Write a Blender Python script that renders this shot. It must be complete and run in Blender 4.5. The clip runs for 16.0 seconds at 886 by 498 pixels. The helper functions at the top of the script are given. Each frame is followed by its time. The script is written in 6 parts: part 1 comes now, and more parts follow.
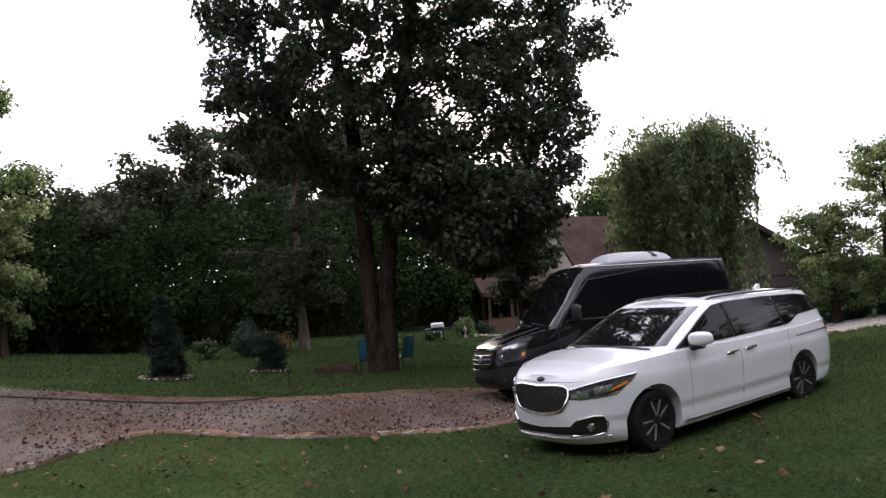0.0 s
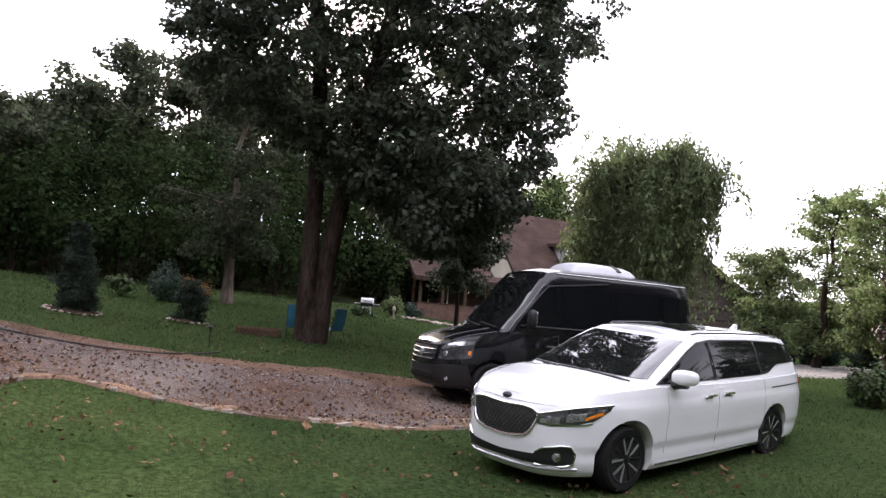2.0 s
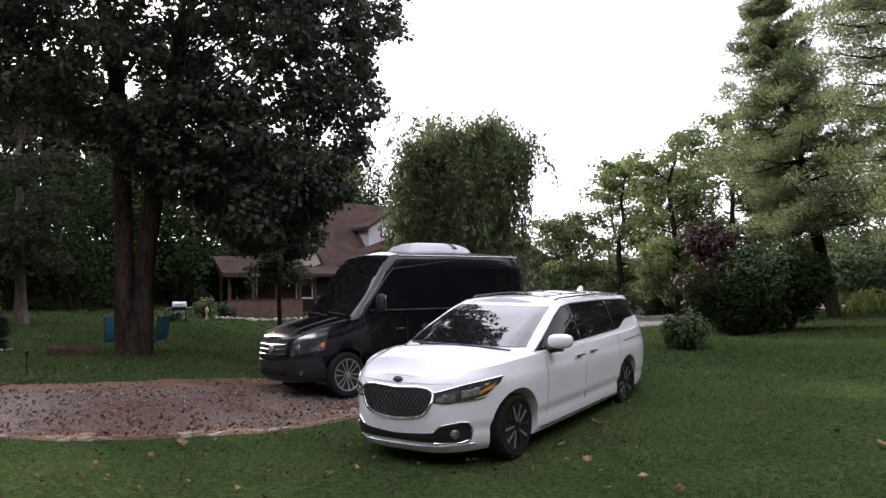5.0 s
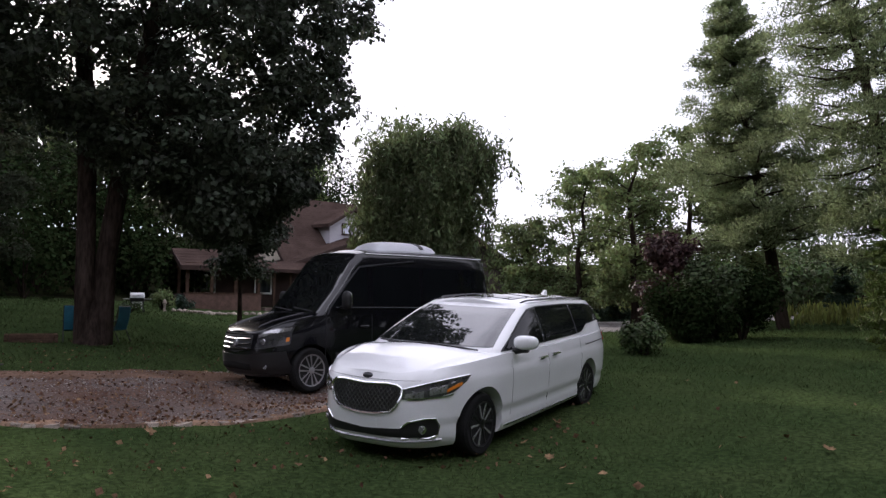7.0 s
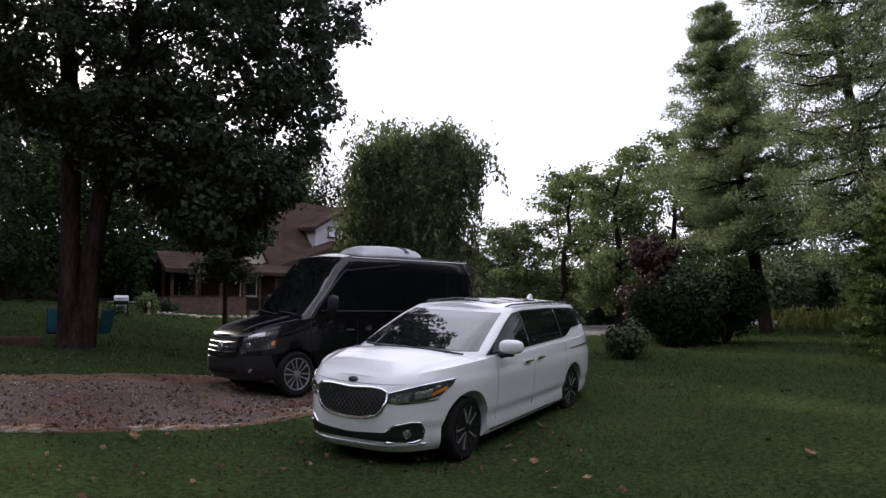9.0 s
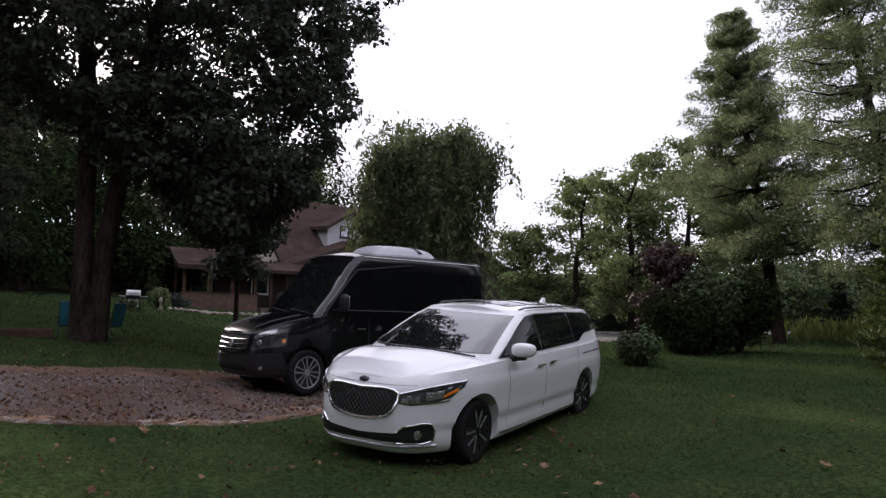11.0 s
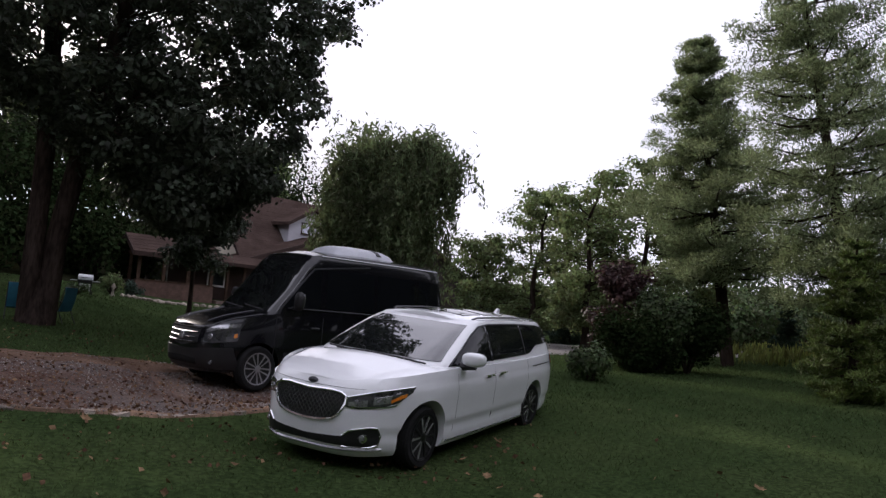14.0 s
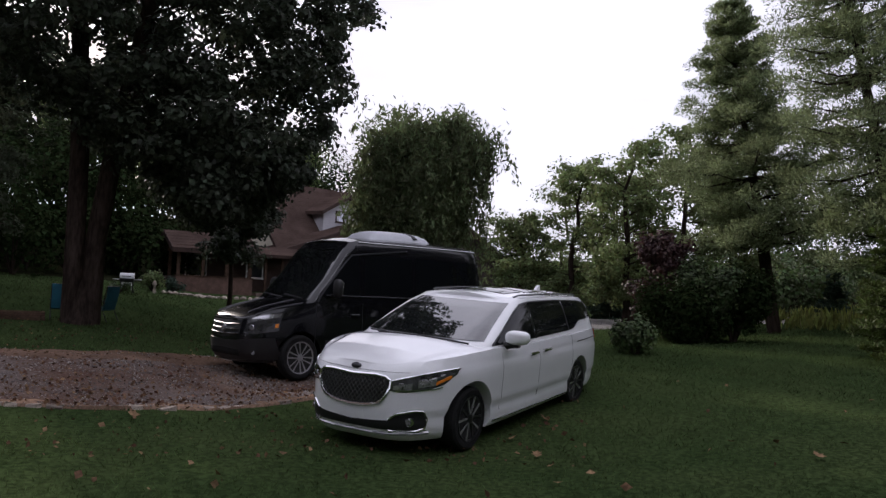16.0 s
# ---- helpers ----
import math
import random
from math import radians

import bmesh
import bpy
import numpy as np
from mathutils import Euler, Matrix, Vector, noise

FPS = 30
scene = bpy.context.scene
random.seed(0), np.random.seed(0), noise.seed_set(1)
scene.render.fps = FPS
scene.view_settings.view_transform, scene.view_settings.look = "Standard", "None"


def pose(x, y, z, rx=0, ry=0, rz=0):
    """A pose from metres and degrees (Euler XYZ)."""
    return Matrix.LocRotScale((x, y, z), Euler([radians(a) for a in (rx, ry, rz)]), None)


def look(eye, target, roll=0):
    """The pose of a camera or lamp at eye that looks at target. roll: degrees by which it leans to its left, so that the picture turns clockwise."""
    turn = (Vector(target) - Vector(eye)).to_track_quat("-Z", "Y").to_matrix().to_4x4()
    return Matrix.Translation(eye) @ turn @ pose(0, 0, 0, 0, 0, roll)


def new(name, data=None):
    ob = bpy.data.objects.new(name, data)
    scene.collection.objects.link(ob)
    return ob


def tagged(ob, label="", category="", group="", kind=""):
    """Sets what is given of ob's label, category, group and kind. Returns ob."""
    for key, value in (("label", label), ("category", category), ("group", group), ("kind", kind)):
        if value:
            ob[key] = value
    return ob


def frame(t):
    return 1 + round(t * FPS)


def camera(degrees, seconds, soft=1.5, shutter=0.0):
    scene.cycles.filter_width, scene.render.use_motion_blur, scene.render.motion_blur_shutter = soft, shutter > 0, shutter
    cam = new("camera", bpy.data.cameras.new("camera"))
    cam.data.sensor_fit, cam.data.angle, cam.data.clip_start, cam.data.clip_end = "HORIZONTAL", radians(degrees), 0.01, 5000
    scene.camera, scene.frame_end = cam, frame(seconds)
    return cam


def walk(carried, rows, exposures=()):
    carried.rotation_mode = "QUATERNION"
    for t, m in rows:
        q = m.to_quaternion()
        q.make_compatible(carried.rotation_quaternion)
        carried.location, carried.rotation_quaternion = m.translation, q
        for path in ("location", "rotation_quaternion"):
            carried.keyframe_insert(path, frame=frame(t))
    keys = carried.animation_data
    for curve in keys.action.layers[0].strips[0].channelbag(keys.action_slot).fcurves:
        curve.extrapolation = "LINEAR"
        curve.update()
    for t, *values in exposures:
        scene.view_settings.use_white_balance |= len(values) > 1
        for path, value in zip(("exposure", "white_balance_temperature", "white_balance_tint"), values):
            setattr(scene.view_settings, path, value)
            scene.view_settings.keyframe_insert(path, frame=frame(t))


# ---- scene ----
# ---- camera and walk ----
EXPO = [(0.0, 0.2, 6240, 21), (1.0, 0.63, 6240, 21), (2.5, 0.82, 6240, 21), (4.0, 0.7, 6210, 21), (4.7, 0.5, 6210, 21), (7.0, -0.2, 6040, 21), (12.0, -0.42, 6040, 21), (14.0, -0.52, 6040, 21), (16.0, -0.66, 6040, 21)]
cam = camera(56, 16.0, soft=1.4)
walk(cam, [
    (0.0, pose(-6.542, -7.304, 1.496, 95.47, 0, -32.63) @ pose(0, 0, 0, 0, 0, -4.62)),
    (0.5, pose(-6.559, -7.056, 1.481, 93.04, 0, -32.75) @ pose(0, 0, 0, 0, 0, 2.38)),
    (1.0, pose(-6.586, -6.742, 1.558, 91.14, 0, -35.13) @ pose(0, 0, 0, 0, 0, 6.66)),
    (1.5, pose(-6.414, -6.319, 1.638, 92.43, 0, -36.62) @ pose(0, 0, 0, 0, 0, 2.39)),
    (2.0, pose(-6.387, -6.099, 1.658, 93.97, 0, -37.67) @ pose(0, 0, 0, 0, 0, 5.09)),
    (2.5, pose(-6.436, -5.846, 1.674, 93.26, 0, -39.26) @ pose(0, 0, 0, 0, 0, 3.64)),
    (3.0, pose(-6.477, -5.670, 1.700, 93.46, 0, -42.59) @ pose(0, 0, 0, 0, 0, 1.41)),
    (3.5, pose(-6.589, -5.680, 1.756, 92.90, 0, -47.46) @ pose(0, 0, 0, 0, 0, -1.34)),
    (4.0, pose(-6.712, -5.732, 1.763, 93.47, 0, -50.35) @ pose(0, 0, 0, 0, 0, -1.11)),
    (4.5, pose(-6.941, -5.549, 1.625, 96.17, 0, -52.25) @ pose(0, 0, 0, 0, 0, 3.33)),
    (4.7, pose(-6.922, -5.490, 1.628, 93.40, 0, -52.07) @ pose(0, 0, 0, 0, 0, -1.51)),
    (6.8, pose(-7.219, -5.375, 1.675, 94.28, 0, -53.12) @ pose(0, 0, 0, 0, 0, 2.24)),
    (7.0, pose(-7.196, -5.448, 1.624, 93.46, 0, -55.00) @ pose(0, 0, 0, 0, 0, 0.59)),
    (7.5, pose(-7.216, -5.471, 1.622, 93.49, 0, -55.91) @ pose(0, 0, 0, 0, 0, -0.98)),
    (8.0, pose(-7.197, -5.422, 1.637, 93.66, 0, -54.74) @ pose(0, 0, 0, 0, 0, 0.68)),
    (8.5, pose(-7.207, -5.447, 1.632, 93.90, 0, -55.36) @ pose(0, 0, 0, 0, 0, 0.40)),
    (9.0, pose(-7.214, -5.466, 1.634, 93.69, 0, -55.95) @ pose(0, 0, 0, 0, 0, 0.70)),
    (9.2, pose(-7.200, -5.461, 1.623, 93.96, 0, -55.87) @ pose(0, 0, 0, 0, 0, 0.86)),
    (11.3, pose(-7.184, -5.385, 1.619, 93.64, 0, -55.01) @ pose(0, 0, 0, 0, 0, 2.26)),
    (11.5, pose(-7.150, -5.363, 1.609, 93.18, 0, -54.21) @ pose(0, 0, 0, 0, 0, 2.03)),
    (12.0, pose(-7.112, -5.306, 1.629, 93.86, 0, -52.57) @ pose(0, 0, 0, 0, 0, 3.79)),
    (12.5, pose(-7.146, -5.343, 1.642, 95.50, 0, -51.08) @ pose(0, 0, 0, 0, 0, 3.89)),
    (13.0, pose(-7.122, -5.381, 1.638, 95.48, 0, -54.94) @ pose(0, 0, 0, 0, 0, 1.56)),
    (13.5, pose(-7.176, -5.433, 1.651, 94.99, 0, -56.93) @ pose(0, 0, 0, 0, 0, 3.71)),
    (14.0, pose(-7.210, -5.471, 1.655, 94.28, 0, -57.80) @ pose(0, 0, 0, 0, 0, 5.53)),
    (14.5, pose(-7.157, -5.429, 1.646, 93.77, 0, -56.80) @ pose(0, 0, 0, 0, 0, 4.46)),
    (15.0, pose(-7.154, -5.417, 1.629, 93.69, 0, -56.45) @ pose(0, 0, 0, 0, 0, 3.89)),
    (15.5, pose(-7.149, -5.432, 1.635, 93.24, 0, -57.11) @ pose(0, 0, 0, 0, 0, 4.01)),
    (16.0, pose(-7.107, -5.375, 1.629, 92.89, 0, -55.49) @ pose(0, 0, 0, 0, 0, 2.64)),
], exposures=EXPO)

# ---- world, sun ----
SUN_AZ, SUN_EL = radians(19), radians(21)
world = bpy.data.worlds.new("sky")
scene.world = world
world.use_nodes = True
wn, wl = world.node_tree.nodes, world.node_tree.links
wn.clear()
sky = wn.new("ShaderNodeTexSky")
sky.sky_type = "NISHITA"
sky.sun_disc = False
sky.sun_elevation, sky.sun_rotation = SUN_EL, SUN_AZ
sky.air_density, sky.dust_density, sky.ozone_density = 1.0, 3.0, 1.0
# thin high cloud veils the blue
wtc, wmap = wn.new("ShaderNodeTexCoord"), wn.new("ShaderNodeMapping")
wmap.inputs["Scale"].default_value = (1.0, 1.0, 3.2)
wno, wramp, wmix = wn.new("ShaderNodeTexNoise"), wn.new("ShaderNodeValToRGB"), wn.new("ShaderNodeMix")
wno.inputs["Scale"].default_value, wno.inputs["Detail"].default_value = 2.1, 6
wramp.color_ramp.elements[0].position, wramp.color_ramp.elements[1].position = 0.30, 0.55
wramp.color_ramp.elements[0].color, wramp.color_ramp.elements[1].color = (0.55, 0.55, 0.55, 1), (1, 1, 1, 1)
wmix.data_type = "RGBA"
wmix.inputs["B"].default_value = (14.0, 14.0, 14.6, 1)
wbg, wout = wn.new("ShaderNodeBackground"), wn.new("ShaderNodeOutputWorld")
wbg.inputs["Strength"].default_value = 0.13
wl.new(wtc.outputs["Generated"], wmap.inputs["Vector"])
wl.new(wmap.outputs["Vector"], wno.inputs["Vector"])
wl.new(wno.outputs["Fac"], wramp.inputs["Fac"])
wl.new(wramp.outputs["Color"], wmix.inputs["Factor"])
wl.new(sky.outputs["Color"], wmix.inputs["A"])
wl.new(wmix.outputs["Result"], wbg.inputs["Color"])
wl.new(wbg.outputs["Background"], wout.inputs["Surface"])
sun = new("sun", bpy.data.lights.new("sun", "SUN"))
sun.data.energy, sun.data.angle, sun.data.color = 5.0, radians(0.6), (1.0, 0.90, 0.72)
sun.matrix_world = look((math.sin(SUN_AZ) * math.cos(SUN_EL) * 80, math.cos(SUN_AZ) * math.cos(SUN_EL) * 80, math.sin(SUN_EL) * 80), (0, 0, 0))


# ---- materials ----
def mat(name, color, rough=0.6, metal=0.0, vary=0.25, scale=4.0, fine=40.0, bump=0.0, coat=0.0, random_by="", spec=0.5, second=None, trans=0.0, hue=0.0, stretch=None):
    """A surface with blotches at one scale and grain at a finer one; second: a colour that the blotches lead to."""
    m = bpy.data.materials.new(name)
    m.use_nodes = True
    n, l = m.node_tree.nodes, m.node_tree.links
    p = n["Principled BSDF"]
    p.inputs["Roughness"].default_value, p.inputs["Metallic"].default_value = rough, metal
    p.inputs["Coat Weight"].default_value, p.inputs["Specular IOR Level"].default_value = coat, spec
    p.inputs["Coat Roughness"].default_value = 0.03
    tc = n.new("ShaderNodeTexCoord")
    vec = tc.outputs["Object"]
    if stretch:
        mp = n.new("ShaderNodeMapping")
        mp.inputs["Scale"].default_value = stretch
        l.new(vec, mp.inputs["Vector"])
        vec = mp.outputs["Vector"]
    big, small = n.new("ShaderNodeTexNoise"), n.new("ShaderNodeTexNoise")
    big.inputs["Scale"].default_value, big.inputs["Detail"].default_value = scale, 4
    small.inputs["Scale"].default_value, small.inputs["Detail"].default_value = fine, 3
    l.new(vec, big.inputs["Vector"])
    l.new(vec, small.inputs["Vector"])
    ramp = n.new("ShaderNodeValToRGB")
    b = second or [c * (1 - vary) for c in color]
    a = color if second else [min(1, c * (1 + vary)) for c in color]
    ramp.color_ramp.elements[0].color, ramp.color_ramp.elements[1].color = (*b, 1), (*a, 1)
    ramp.color_ramp.elements[0].position, ramp.color_ramp.elements[1].position = 0.32, 0.68
    l.new(big.outputs["Fac"], ramp.inputs["Fac"])
    mix = n.new("ShaderNodeMix")
    mix.data_type, mix.blend_type = "RGBA", "MULTIPLY"
    mix.inputs["Factor"].default_value = min(1.0, vary * 2)
    r2 = n.new("ShaderNodeValToRGB")
    r2.color_ramp.elements[0].position, r2.color_ramp.elements[1].position = 0.35, 0.65
    r2.color_ramp.elements[0].color, r2.color_ramp.elements[1].color = (0.55, 0.55, 0.55, 1), (1.3, 1.3, 1.3, 1)
    l.new(small.outputs["Fac"], r2.inputs["Fac"])
    l.new(ramp.outputs["Color"], mix.inputs["A"])
    l.new(r2.outputs["Color"], mix.inputs["B"])
    last = mix.outputs["Result"]
    if random_by:
        hs = n.new("ShaderNodeHueSaturation")
        if random_by == "island":
            src = n.new("ShaderNodeNewGeometry").outputs["Random Per Island"]
        else:
            src = n.new("ShaderNodeObjectInfo").outputs["Random"]
        mr, mh = n.new("ShaderNodeMapRange"), n.new("ShaderNodeMapRange")
        mr.inputs["To Min"].default_value, mr.inputs["To Max"].default_value = 0.6, 1.5
        mh.inputs["To Min"].default_value, mh.inputs["To Max"].default_value = 0.5 - hue, 0.5 + hue
        l.new(src, mr.inputs["Value"])
        l.new(src, mh.inputs["Value"])
        l.new(mr.outputs["Result"], hs.inputs["Value"])
        l.new(mh.outputs["Result"], hs.inputs["Hue"])
        l.new(last, hs.inputs["Color"])
        last = hs.outputs["Color"]
    l.new(last, p.inputs["Base Color"])
    if bump:
        bp = n.new("ShaderNodeBump")
        bp.inputs["Strength"].default_value, bp.inputs["Distance"].default_value = bump, 0.02
        l.new(small.outputs["Fac"], bp.inputs["Height"])
        l.new(bp.outputs["Normal"], p.inputs["Normal"])
    if trans:
        tr, ms = n.new("ShaderNodeBsdfTranslucent"), n.new("ShaderNodeMixShader")
        ms.inputs["Fac"].default_value = trans
        l.new(last, tr.inputs["Color"])
        l.new(p.outputs["BSDF"], ms.inputs[1])
        l.new(tr.outputs["BSDF"], ms.inputs[2])
        l.new(ms.outputs["Shader"], n["Material Output"].inputs["Surface"])
    return m


GRASS = mat("lawn", (0.041, 0.059, 0.022), 0.9, vary=0.5, scale=0.6, fine=17, bump=0.8, spec=0.0, second=(0.027, 0.045, 0.016))
BLADE = mat("grass_blade", (0.062, 0.089, 0.034), 0.8, vary=0.2, scale=0.8, fine=9, random_by="island", spec=0.0, trans=0.3, hue=0.02)
GRAVEL = mat("gravel_bed", (0.15, 0.128, 0.118), 0.95, vary=0.4, scale=0.5, fine=26, bump=0.9, spec=0.0, second=(0.095, 0.055, 0.040))
STONE_M = mat("gravel_stone", (0.20, 0.176, 0.163), 0.9, vary=0.25, scale=1.2, fine=30, random_by="island", hue=0.03, spec=0.0)
ASPHALT = mat("pale_drive", (0.24, 0.225, 0.215), 0.9, vary=0.2, scale=0.6, fine=30, bump=0.3, spec=0.0)
BARK = mat("bark", (0.042, 0.031, 0.026), 0.95, vary=0.4, scale=2.5, fine=14, bump=1.0, spec=0.0, stretch=(1, 1, 0.25))
BARK_PALE = mat("pale_bark", (0.14, 0.115, 0.095), 0.95, vary=0.35, scale=2.5, fine=14, bump=0.8, spec=0.0, stretch=(1, 1, 0.3))
LEAF_OAK = mat("oak_leaf", (0.046, 0.057, 0.037), 0.5, vary=0.3, scale=1.2, fine=8, random_by="island", trans=0.35, hue=0.03, spec=0.15)
# Leaf green darkened to carry the shade beneath the woodland canopy.
LEAF_DARK_SHADED = mat("dark_shaded_leaf", (0.024, 0.036, 0.014), 0.6, vary=0.35, scale=0.4, fine=4, random_by="island", trans=0.2, hue=0.03, spec=0.0)
# Backlit woods get a darker leaf colour, sunlit trees a brightened one.
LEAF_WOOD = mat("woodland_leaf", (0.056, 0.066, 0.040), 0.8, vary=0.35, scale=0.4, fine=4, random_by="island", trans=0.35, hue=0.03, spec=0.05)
LEAF_PALE_LIT = mat("pale_lit_leaf", (0.155, 0.195, 0.080), 0.6, vary=0.3, scale=0.4, fine=4, random_by="island", trans=0.5, hue=0.03, spec=0.2)
LEAF_WILLOW = mat("willow_leaf", (0.125, 0.156, 0.07), 0.6, vary=0.35, scale=0.6, fine=5, random_by="island", trans=0.4, hue=0.03, spec=0.3)
NEEDLE = mat("pine_needle", (0.215, 0.26, 0.13), 0.6, vary=0.3, scale=0.5, fine=6, random_by="island", trans=0.45, hue=0.02, spec=0.15)
NEEDLE_YEL = mat("yellowgreen_needle", (0.095, 0.13, 0.03), 0.6, vary=0.3, scale=0.8, fine=6, random_by="island", trans=0.15, hue=0.02, spec=0.25)
NEEDLE_BLUE = mat("bluish_needle", (0.034, 0.050, 0.034), 0.65, vary=0.3, scale=0.8, fine=6, random_by="island", trans=0.25, hue=0.02, spec=0.25)
NEEDLE_DARK = mat("spruce_needle", (0.035, 0.062, 0.04), 0.65, vary=0.3, scale=0.8, fine=6, random_by="island", trans=0.1, hue=0.02, spec=0.25)
LEAF_RED = mat("purple_leaf", (0.052, 0.024, 0.023), 0.6, vary=0.3, scale=0.8, fine=6, random_by="island", trans=0.25, hue=0.03, spec=0.3)
LEAF_BUSH = mat("shrub_leaf", (0.060, 0.092, 0.030), 0.65, vary=0.35, scale=0.8, fine=6, random_by="island", trans=0.2, hue=0.03, spec=0.35)
FLOWER = mat("orange_flower", (0.20, 0.11, 0.03), 0.7, vary=0.3, scale=2, fine=9, random_by="island", trans=0.3, hue=0.03)
DEAD = mat("dead_leaf", (0.15, 0.088, 0.055), 0.8, vary=0.35, scale=3, fine=30, random_by="island", hue=0.018, spec=0.0)
WHITE_PAINT = mat("white_car_paint", (0.87, 0.875, 0.89), 0.25, vary=0.02, scale=2, fine=60, coat=1.0)
BLACK_PAINT = mat("black_car_paint", (0.005, 0.005, 0.007), 0.2, vary=0.1, scale=2, fine=60, coat=0.55, spec=0.3)
GLASS = mat("dark_glass", (0.006, 0.007, 0.008), 0.02, vary=0.1, scale=2, fine=30, spec=0.17)
SCREEN = mat("windscreen_glass", (0.008, 0.009, 0.010), 0.015, vary=0.1, scale=2, fine=30, coat=1.0, spec=1.0)
SMOKED = mat("smoked_lamp_glass", (0.055, 0.056, 0.06), 0.06, 0.3, vary=0.3, scale=16, fine=50, coat=1.0)
SEAM = mat("panel_seam", (0.22, 0.22, 0.23), 0.6, vary=0.1, scale=6, fine=80)
PLASTIC = mat("black_plastic", (0.014, 0.014, 0.015), 0.5, vary=0.2, scale=6, fine=80, bump=0.05)
RUBBER = mat("tyre_rubber", (0.012, 0.012, 0.012), 0.85, vary=0.3, scale=5, fine=60, bump=0.2, spec=0.2)
CHROME = mat("chrome", (0.82, 0.82, 0.84), 0.08, 1.0, vary=0.03, scale=4, fine=40)
ALLOY = mat("machined_alloy", (0.50, 0.50, 0.52), 0.22, 0.7, vary=0.08, scale=5, fine=50)
GRILLE_BAR = mat("dark_chrome", (0.17, 0.17, 0.18), 0.25, 0.9, vary=0.1, scale=5, fine=50)
ALLOY_DARK = mat("dark_alloy", (0.05, 0.05, 0.055), 0.3, 0.8, vary=0.1, scale=5, fine=50)
LAMP_DIM = mat("lamp_bowl", (0.42, 0.42, 0.44), 0.12, 0.7, vary=0.3, scale=14, fine=50, coat=1.0)
AMBER = mat("amber_lens", (0.75, 0.22, 0.02), 0.15, vary=0.1, scale=5, fine=50, coat=1.0)
RED_LENS = mat("red_lens", (0.35, 0.01, 0.012), 0.15, vary=0.1, scale=5, fine=50, coat=1.0)
AC_GREY = mat("pale_grey_plastic", (0.55, 0.56, 0.60), 0.45, vary=0.08, scale=3, fine=40)
SHINGLE_BASE = mat("roof_deck", (0.066, 0.046, 0.039), 0.9, spec=0.0, vary=0.25, scale=0.8, fine=18, bump=0.4)
SIDING = mat("grey_siding", (0.42, 0.41, 0.44), 0.7, vary=0.08, scale=0.8, fine=12, bump=0.1)
CREAM = mat("cream_siding", (0.66, 0.60, 0.49), 0.7, vary=0.08, scale=0.8, fine=12, bump=0.1)
ROSE = mat("rosy_shingle", (0.115, 0.078, 0.066), 0.9, spec=0.0, vary=0.2, scale=0.8, fine=18, bump=0.3)
# Tan lowered to dark brown: the garage front's shadow is in the colour.
TAN_SHADED = mat("shaded_tan_siding", (0.066, 0.050, 0.043), 0.75, vary=0.15, scale=0.8, fine=12, bump=0.1)
FASCIA = mat("dark_fascia", (0.045, 0.027, 0.022), 0.7, spec=0.2, vary=0.2, scale=2, fine=20)
BRICK = mat("red_brick", (0.085, 0.046, 0.038), 0.9, vary=0.25, scale=3, fine=40, bump=0.4, random_by="object", hue=0.015)
MORTAR = mat("mortar", (0.20, 0.15, 0.13), 0.95, vary=0.2, scale=3, fine=40, bump=0.3, spec=0.0)
WINDOW = mat("window_glass", (0.03, 0.035, 0.045), 0.03, vary=0.2, scale=2, fine=20, spec=1.0)
WINDOW_PALE = mat("pale_window", (0.55, 0.58, 0.70), 0.15, vary=0.15, scale=2, fine=20, coat=0.6)
WHITE_TRIM = mat("white_trim", (0.75, 0.73, 0.70), 0.6, vary=0.06, scale=2, fine=20)
TEAL = mat("teal_sling_fabric", (0.012, 0.11, 0.16), 0.75, vary=0.15, scale=6, fine=90, bump=0.1)
DARK_METAL = mat("dark_metal", (0.03, 0.03, 0.032), 0.5, 0.6, vary=0.2, scale=6, fine=50)
ENAMEL = mat("pale_enamel", (0.72, 0.72, 0.74), 0.35, vary=0.06, scale=4, fine=40)
TIMBER = mat("old_timber", (0.085, 0.055, 0.04), 0.85, vary=0.3, scale=3, fine=25, bump=0.4, spec=0.0)
EDGE_STONE = mat("edging_stone", (0.32, 0.27, 0.23), 0.9, vary=0.25, scale=4, fine=30, bump=0.5, random_by="object", spec=0.0)
MULCH = mat("mulch", (0.075, 0.05, 0.035), 0.95, vary=0.35, scale=2, fine=30, bump=0.9, spec=0.0)
MEADOW = mat("meadow_grass", (0.19, 0.21, 0.055), 0.85, vary=0.3, scale=0.7, fine=8, random_by="island", trans=0.3, hue=0.02)
HOSE = mat("dark_hose", (0.03, 0.022, 0.018), 0.6, vary=0.2, scale=5, fine=40)
RIM_SAND = mat("sandy_edge", (0.18, 0.118, 0.082), 0.95, vary=0.35, scale=1.2, fine=24, bump=0.6, spec=0.0)
RED_SOIL = mat("reddish_soil", (0.125, 0.082, 0.060), 0.95, vary=0.35, scale=1.0, fine=22, bump=0.6, spec=0.0)
# Near-black colour stands in for the shade under the woodland trees.
FOREST_SHADED = mat("shaded_forest_floor", (0.018, 0.020, 0.010), 0.95, vary=0.4, scale=0.5, fine=8, bump=0.6, spec=0.0)


# ---- mesh helpers ----
def smooth(me, angle=35):
    me.polygons.foreach_set("use_smooth", [True] * len(me.polygons))
    me.set_sharp_from_angle(angle=radians(angle))


